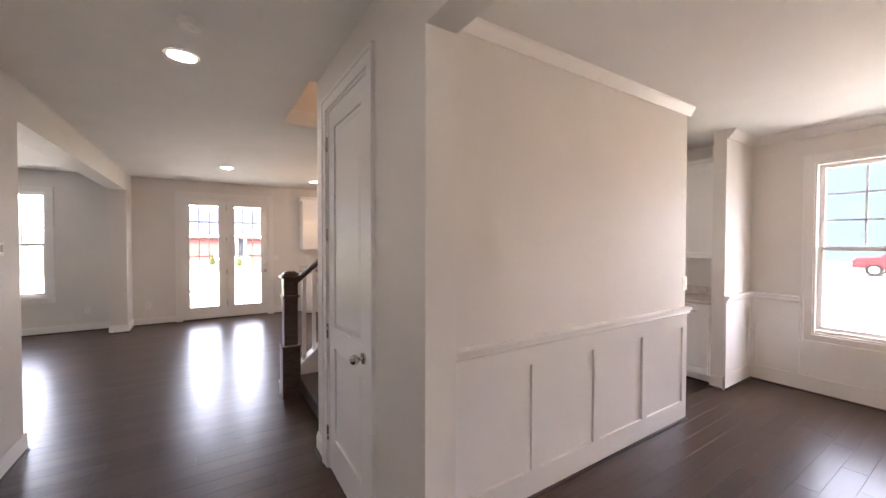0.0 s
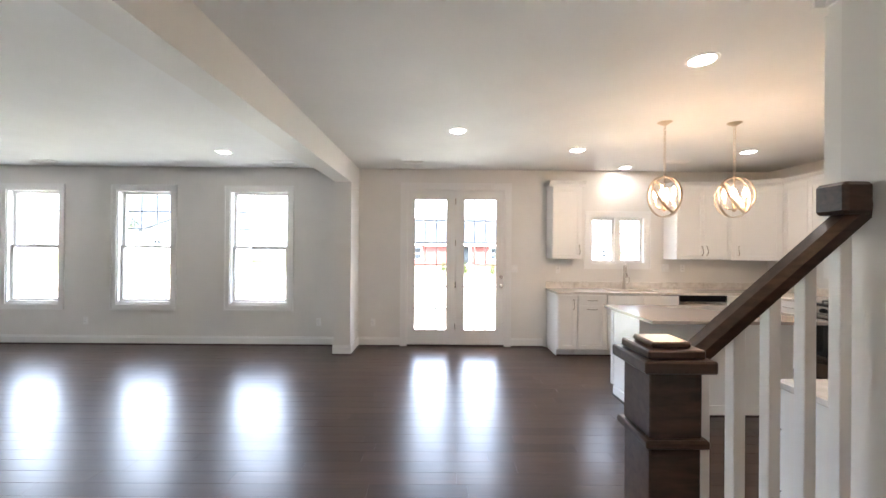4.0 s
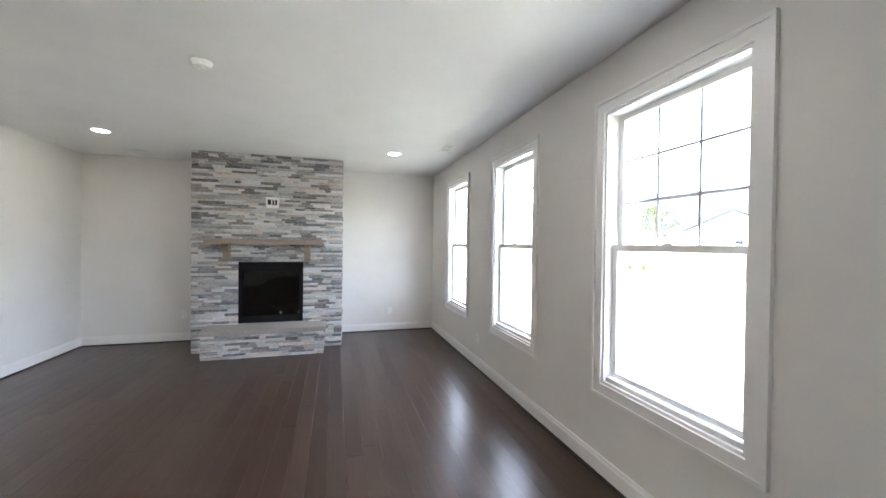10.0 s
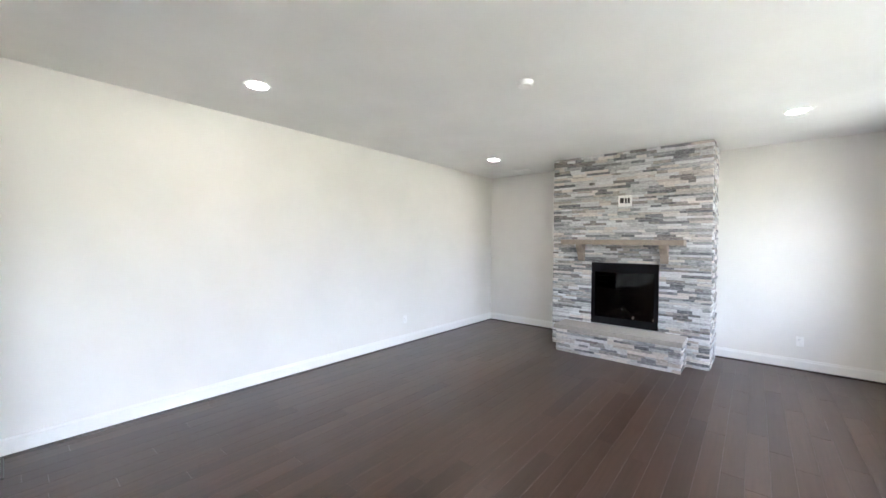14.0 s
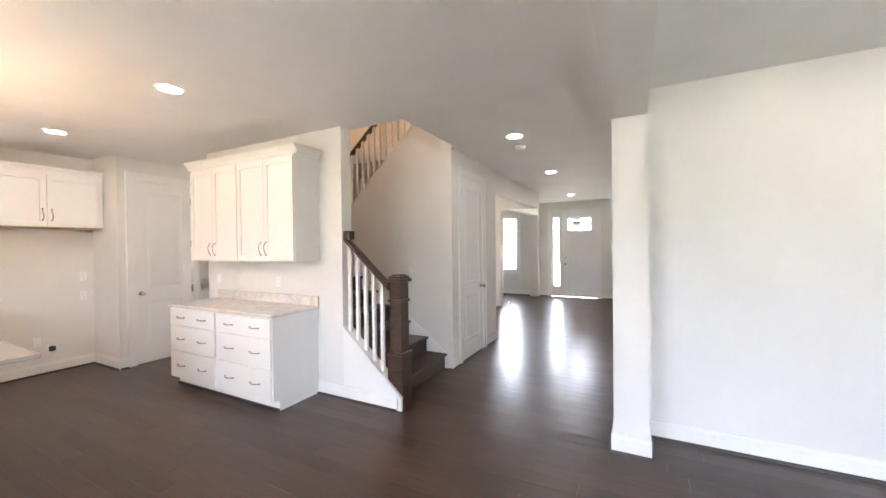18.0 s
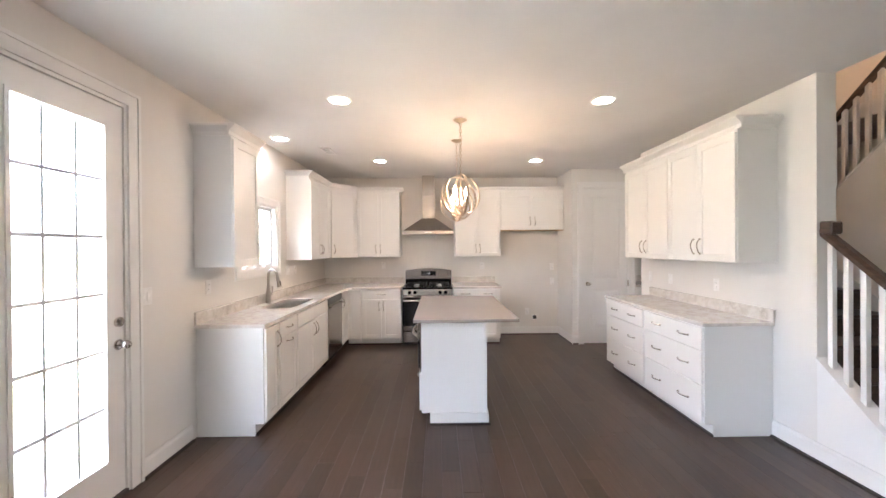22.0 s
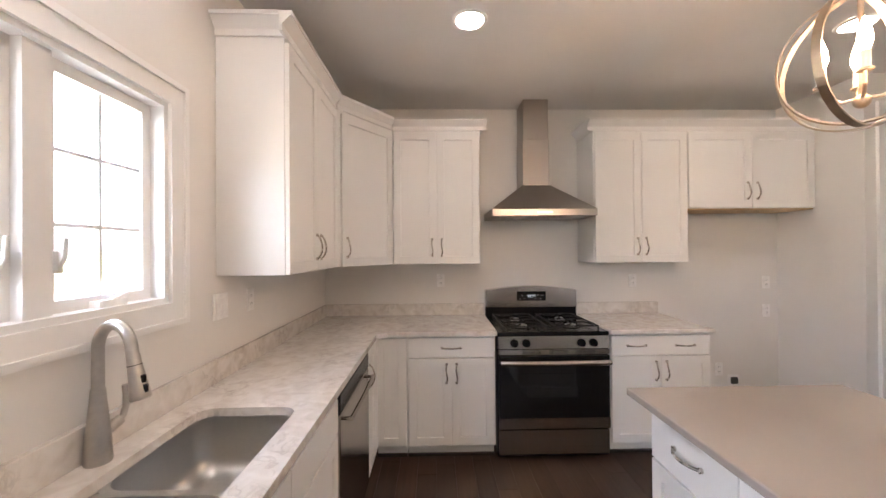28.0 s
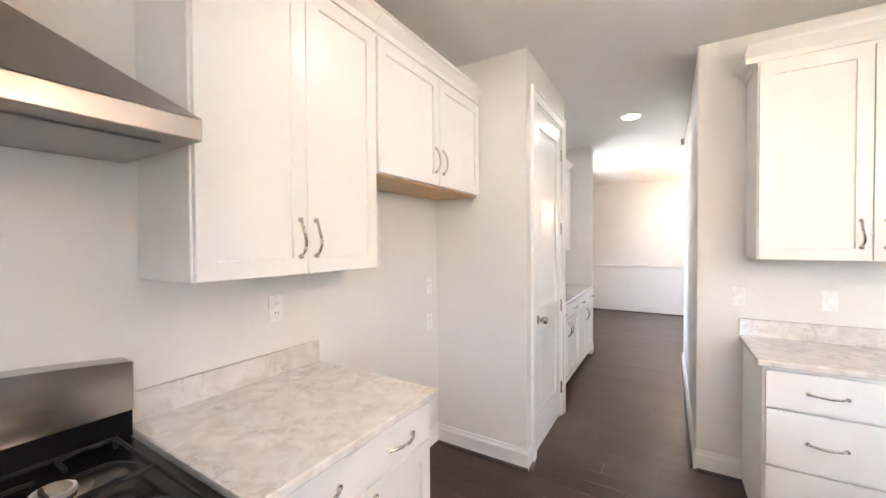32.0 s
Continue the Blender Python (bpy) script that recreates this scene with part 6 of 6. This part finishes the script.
# ==== dining chandelier, upstairs lamp ====
ch = thing("chandelier", "brushed metal dining chandelier with lit bulbs", "chandelier", (4.3, 0.6, H))
bm = bmesh.new()
cyl(bm, (0, 0, -0.002), (0, 0, -0.03), 0.065, 0.02, seg=24)
part("canopy", bm, BRONZE, ch, "", True)
bm = bmesh.new()
cyl(bm, (0, 0, -0.03), (0, 0, -0.8), 0.008, seg=10)
part("stem", bm, BRONZE, ch)
for k in range(5):
    a = 2 * math.pi * k / 5
    c, s = math.cos(a), math.sin(a)
    bm = bmesh.new()
    tube(bm, [(0, 0, -0.78), (0.14 * c, 0.14 * s, -0.84), (0.25 * c, 0.25 * s, -0.78), (0.27 * c, 0.27 * s, -0.7)], 0.007, 6)
    arm = part("arm", bm, BRONZE, ch)
    bm = bmesh.new()
    bmesh.ops.create_uvsphere(bm, u_segments=10, v_segments=8, radius=0.024, matrix=Matrix.Translation((0.27 * c, 0.27 * s, -0.67)))
    part("bulb", bm, BULB, arm, "lit bulb", True)
up = thing("hall_lamp", "round lit flush lamp over the upper stairs", "ceiling light", (2.9, 4.0, 5.4))
bm = bmesh.new()
cyl(bm, (0, 0, -0.06), (0, 0, -0.001), 0.14, 0.16, seg=24)
part("shade", bm, glow("opal_shade", (1.0, 0.6, 0.34), 2.3), up, "", True)

# ==== outside ====
SIDING = [plain("siding_grey", (0.25, 0.28, 0.31), 0.8, gloss=0.1), plain("siding_white", (0.6, 0.58, 0.54), 0.7), plain("brick_red", (0.085, 0.03, 0.026), 0.8, gloss=0.1), plain("siding_blue", (0.03, 0.042, 0.05), 0.8, gloss=0.1)]


def shingles(name, dark, light):
    m, t, p = nodes_of(name)
    v = coords(t)
    n = add(t, "ShaderNodeTexNoise", Scale=3.0, Detail=5.0)
    link(t, v, n.inputs["Vector"])
    rows = add(t, "ShaderNodeTexWave", Scale=1.6, Distortion=0.6)
    rows.bands_direction = "Z"
    link(t, v, rows.inputs["Vector"])
    mix = add(t, "ShaderNodeMix")
    mix.data_type = "FLOAT"
    mix.inputs["Factor"].default_value = 0.4
    link(t, n.outputs["Fac"], mix.inputs["A"])
    link(t, rows.outputs["Fac"], mix.inputs["B"])
    link(t, ramp(t, mix.outputs["Result"], [(0.25, dark), (0.75, light)]), p.inputs["Base Color"])
    p.inputs["Roughness"].default_value = 0.95
    p.inputs["Specular IOR Level"].default_value = 0.02
    return m


ROOFS = [shingles("shingle_blue_grey", (0.016, 0.019, 0.024), (0.026, 0.03, 0.037)), shingles("shingle_dark_grey", (0.011, 0.012, 0.014), (0.019, 0.02, 0.023))]
DARKPANE = plain("dark_window", (0.012, 0.014, 0.016), 0.5, gloss=0.05)


def far_window(top, u0, u1, y, s, z0, z1):
    """A trimmed window with two panes on a wall along x; s is the side it faces."""
    f = lambda d0, d1: tuple(sorted((y + s * d0, y + s * d1)))
    win = part("window", boxes((u0, u1, *f(0.03, 0.06), z0, z1)), TRIM, top)
    zm = (z0 + z1) / 2
    part("pane", boxes((u0 + 0.08, u1 - 0.08, *f(0.06, 0.066), z0 + 0.08, zm - 0.03), (u0 + 0.08, u1 - 0.08, *f(0.06, 0.066), zm + 0.03, z1 - 0.08)), DARKPANE, win)


def gable_roof(d, h, rise):
    return [(-d / 2 - 0.4, h - 0.12), (0, h + rise), (d / 2 + 0.4, h - 0.12), (d / 2 + 0.4, h + 0.02), (0, h + rise + 0.16), (-d / 2 - 0.4, h + 0.02)]


def house(x, y, w, d, h, siding, roof, rz, label, windows=True, porch=None, wing=None):
    """A gabled house, ridge along its own x. porch: (x0, x1) of a front entrance; wing: (x, width, depth, rise) of a front gable."""
    top = thing("house", label, "house", (x, y, -0.45), "neighbouring houses", rz=rz)
    rise = d * 0.42
    bm = bmesh.new()
    n = int(h / 0.2)
    for k in range(n):
        z = k * h / n
        prism(bm, [(-d / 2 - 0.03, z), (-d / 2 - 0.03, z + 0.01), (-d / 2, z + h / n), (d / 2, z + h / n), (d / 2 + 0.03, z + 0.01), (d / 2 + 0.03, z)], "x", -w / 2, w / 2)
    part("wall", bm, siding, top)
    bm = bmesh.new()
    prism(bm, gable_roof(d, h, rise), "x", -w / 2 - 0.06, w / 2 + 0.06)
    part("roof", bm, roof, top)
    for e in (-w / 2 - 0.1, w / 2 + 0.062):
        bm = bmesh.new()
        prism(bm, gable_roof(d, h, rise), "x", e, e + 0.038)
        part("barge_board", bm, TRIM, top)
    bm = bmesh.new()
    prism(bm, [(-d / 2, h), (0, h + rise - 0.02), (d / 2, h)], "x", -w / 2 + 0.02, w / 2 - 0.02)
    part("gable", bm, siding, top)
    part("fascia", boxes((-w / 2 - 0.1, w / 2 + 0.1, -d / 2 - 0.44, -d / 2 - 0.405, h - 0.16, h + 0.04)), TRIM, top)
    if wing:
        wx, ww, wd, wr = wing
        y0, y1 = -d / 2 - wd, -d / 2 + 2.0
        bm = boxes((wx - ww / 2, wx + ww / 2, y0, -d / 2 - 0.04, 0, h))
        prism(bm, [(wx - ww / 2, h), (wx, h + wr - 0.02), (wx + ww / 2, h)], "y", y0, y1)
        part("front_wing", bm, siding, top)
        bm = bmesh.new()
        prism(bm, [(u + wx, v) for u, v in gable_roof(ww, h, wr)], "y", y0 - 0.3, y1)
        part("wing_roof", bm, roof, top)
        for u in (-1.75, 1.75):
            far_window(top, u - 0.45, u + 0.45, y0, -1, 1.75, 2.95)
    if porch:
        p0, p1 = porch
        # Flat dark panel on the wall puts the porch recess's shade into its colour.
        part("entrance", boxes((p0, p1, -d / 2 - 0.06, -d / 2 - 0.035, 0.25, 2.3)), DARKPANE, top, "dark flat panel for the shaded porch recess")
        part("porch_slab", boxes((p0 - 0.5, p1 + 0.5, -d / 2 - 1.6, -d / 2 - 0.04, 0, 0.25)), TRIM, top)
        for u in (p0, p0 + 0.95, p1 - 0.8, p1):
            part("porch_post", boxes((u - 0.09, u + 0.09, -d / 2 - 1.5, -d / 2 - 1.32, 0.25, h - 0.16)), TRIM, top)
        part("porch_beam", boxes((p0 - 0.3, p1 + 0.3, -d / 2 - 1.55, -d / 2 - 1.28, h - 0.16, h + 0.1)), TRIM, top)
    if windows:
        for floor_z in ((1.0, 3.9) if h > 4 else (0.75,)):
            count = max(2, int(w / 3))
            for k in range(count):
                u = -w / 2 + w * (k + 0.5) / count
                for s in (-1, 1):
                    if not (porch and s < 0 and porch[0] - 0.8 < u < porch[1] + 0.8):
                        far_window(top, u - 0.55, u + 0.55, s * d / 2, s, floor_z, floor_z + 1.5)


house(-35.7, 55.8, 17, 13, 3.9, SIDING[1], ROOFS[0], 37, "white sided house with a blue-grey roof", False, None, (1.2, 8.6, 1.5, 2.2))
house(3, 54, 12.6, 8, 2.6, SIDING[2], ROOFS[0], 0, "red brick house with a white porch across the lawn", True, (-0.8, 1.6))
house(25.2, 77, 14, 10, 2.8, SIDING[1], ROOFS[0], 15, "white sided house with a blue-grey gable roof")
house(60, 5, 9, 20, 8.4, SIDING[3], ROOFS[0], 0, "blue-grey sided house next door")
house(4, -42, 14, 10, 5.6, SIDING[0], ROOFS[1], 0, "grey sided house across the street")


def leaf_cloud(rr, count, spot, size):
    verts, faces = [], []
    for k in range(count):
        c = spot()
        u, v = (Vector([rr.uniform(-1, 1) for _ in range(3)]).normalized() * size * rr.uniform(0.7, 1.3) for _ in range(2))
        i = len(verts)
        verts += [c - u, c + v, c + u, c - v]
        faces.append((i, i + 1, i + 2, i + 3))
    me = bpy.data.meshes.new("crown")
    me.from_pydata(verts, [], faces)
    me.materials.append(LEAF)
    return me


def shrub(x, y, s):
    """A young rounded conifer, about s metres tall."""
    top = thing("shrub", "small green garden shrub on the lawn", "shrub", (x, y, -0.45), "garden shrubs")
    bm = bmesh.new()
    cyl(bm, (0, 0, 0), (0, 0, 0.4 * s), 0.03 * s, 0.015 * s, seg=6)
    part("trunk", bm, STAIRWOOD, top)
    rr = random.Random(int(x * 10))

    def spot():
        a, zz = rr.uniform(0, 6.28), rr.random() ** 1.2
        r = (1 - zz) ** 0.7 * (0.25 + 0.75 * min(1, zz * 5)) * 0.3 * s * rr.uniform(0.4, 1.12)
        return Vector((r * math.cos(a), r * math.sin(a), (0.06 + zz * 0.94) * s))
    o = new("crown", leaf_cloud(rr, 700, spot, 0.04 * s))
    o.parent = top


def tree(x, y, hgt):
    top = thing("tree", "young pale green tree with an open crown", "tree", (x, y, -0.45))
    rr = random.Random(8)
    bm = bmesh.new()
    cyl(bm, (0, 0, 0), (0.1, 0, hgt * 0.75), 0.11, 0.04, seg=8)
    clumps = []
    for k in range(11):
        a, z = k * 2.4, hgt * (0.36 + 0.045 * k)
        ln = hgt * 0.3 * (1 - 0.055 * k)
        tip = Vector((ln * math.cos(a), ln * math.sin(a), z + ln * 0.7))
        cyl(bm, (0.06, 0, z), tip, 0.035, 0.01, seg=5)
        clumps += [(tip, 0.5), (tip * 0.5 + Vector((0, 0, z * 0.52)), 0.4)]
    part("trunk", bm, STAIRWOOD, top)

    def spot():
        c, r = clumps[rr.randrange(len(clumps))]
        return c + Vector([rr.gauss(0, r * 0.6) for _ in range(3)])
    o = new("crown", leaf_cloud(rr, 2200, spot, 0.07))
    o.parent = top


LEAF = plain("leaf_green", (0.034, 0.04, 0.011), 0.8, gloss=0.05)
for x, y, s in ((1.4, 38, 0.95), (3.2, 35.5, 0.95), (5.3, 34, 1.0), (7.5, 34.5, 1.05), (9.6, 34.6, 1.05), (-16, 35, 1.0), (18.2, 64, 0.9), (16.5, 64, 0.8), (-26, 32.8, 0.6), (-24.7, 33, 0.6)):
    shrub(x, y, s)
tree(-30.5, 40, 6.6)


def pickup(x, y, rz):
    top = thing("pickup_truck", "red pickup truck parked on the lawn side", "truck", (x, y, -0.45), rz=rz)
    RED = plain("red_car_paint", (0.16, 0.008, 0.01), 0.4, gloss=0.2)
    bm = bmesh.new()
    prism(bm, [(-2.6, 0.45), (-2.6, 1.0), (-0.5, 1.05), (-0.35, 1.1), (0.1, 1.65), (1.0, 1.68), (1.45, 1.15), (2.4, 1.05), (2.6, 0.85), (2.6, 0.45)], "y", -0.9, 0.9)
    part("body", bm, RED, top)
    part("side_window", boxes((0.05, 0.95, -0.91, 0.91, 1.15, 1.55)), DARKPANE, top)
    for u in (-1.7, 1.7):
        for s in (-1, 1):
            bm = bmesh.new()
            cyl(bm, (u, s * 0.7, 0.38), (u, s * 0.93, 0.38), 0.38, seg=24)
            wheel = part("wheel", bm, BLACK, top)
            bm = bmesh.new()
            cyl(bm, (u, s * 0.93, 0.38), (u, s * 0.945, 0.38), 0.22, seg=16)
            part("rim", bm, STEEL, wheel)


pickup(35.0, 4.6, 92)
# Added slab outside the front wall, out of view, stops sun patches indoors.
structure("front_sun_blocker", boxes((-1.5, 7.5, YF - 2.2, YF - T - 0.01, 2.95, 3.1)), TRIM, "unseen white slab keeping sun off the front openings", "roof")
structure("outer_roof", boxes((XW - 0.5, 0.38, YS - 2, YN + 0.5, H + 0.16, H + 0.4), (0.56, XE + 0.5, YK + 0.02, YN + 0.5, H + 0.16, H + 0.4), (0.56, XE + 0.5, YF - 0.4, 3.14, H + 0.16, H + 0.4)), ROOFS[0], "flat dark roof over the rooms", "roof")

# ==== floor boards ====
floor_ob = tagged(new("floor"), "dark brown hand-scraped hardwood floor boards", "floor", kind="structure")
PW, PG = 0.127, 0.0003
PLENS = (0.62, 0.9, 1.18, 1.46)


def plank_rows(ln):
    a, c, t = PG, 0.0008, 0.012
    x0, x1, y0, y1 = a, ln - a, a, PW - a
    v = [(x0, y0, -t), (x1, y0, -t), (x1, y1, -t), (x0, y1, -t), (x0, y0, -c), (x1, y0, -c), (x1, y1, -c), (x0, y1, -c), (x0 + c, y0 + c, 0), (x1 - c, y0 + c, 0), (x1 - c, y1 - c, 0), (x0 + c, y1 - c, 0)]
    f = [(8, 9, 10, 11)] + [(i, (i + 1) % 4, 4 + (i + 1) % 4, 4 + i) for i in range(4)] + [(4 + i, 4 + (i + 1) % 4, 8 + (i + 1) % 4, 8 + i) for i in range(4)]
    return v, f


PMESH = {}
for ln in PLENS:
    v, f = plank_rows(ln)
    me = bpy.data.meshes.new("plank")
    me.from_pydata(v, [], f)
    me.materials.append(FLOOR)
    PMESH[ln] = me
rp = random.Random(11)
verts, faces, count = [], [], 0
y = YF - 0.02
while y < YN:
    x = XW - rp.uniform(0.1, 1.2) if y > YS - 0.2 else HX0 - rp.uniform(0.1, 1.2)
    while x < XE:
        ln = rp.choice(PLENS)
        if count < 300 and -3.6 < x < 3.4 and 6.0 < y < 9.9:
            ob = new("plank", PMESH[ln])
            ob.parent = floor_ob
            ob.location = (x, y, rp.uniform(-0.0003, 0.0))
            count += 1
        else:
            v, f = plank_rows(ln)
            k, dz = len(verts), rp.uniform(-0.0003, 0.0)
            verts += [(x + p, y + q, r + dz) for p, q, r in v]
            faces += [[k + i for i in g] for g in f]
        x += ln
    y += PW
me = bpy.data.meshes.new("planks")
me.from_pydata(verts, [], faces)
me.materials.append(FLOOR)
o = new("planks", me)
o.parent = floor_ob
tagged(o, "dark brown floor boards", kind="stuff")
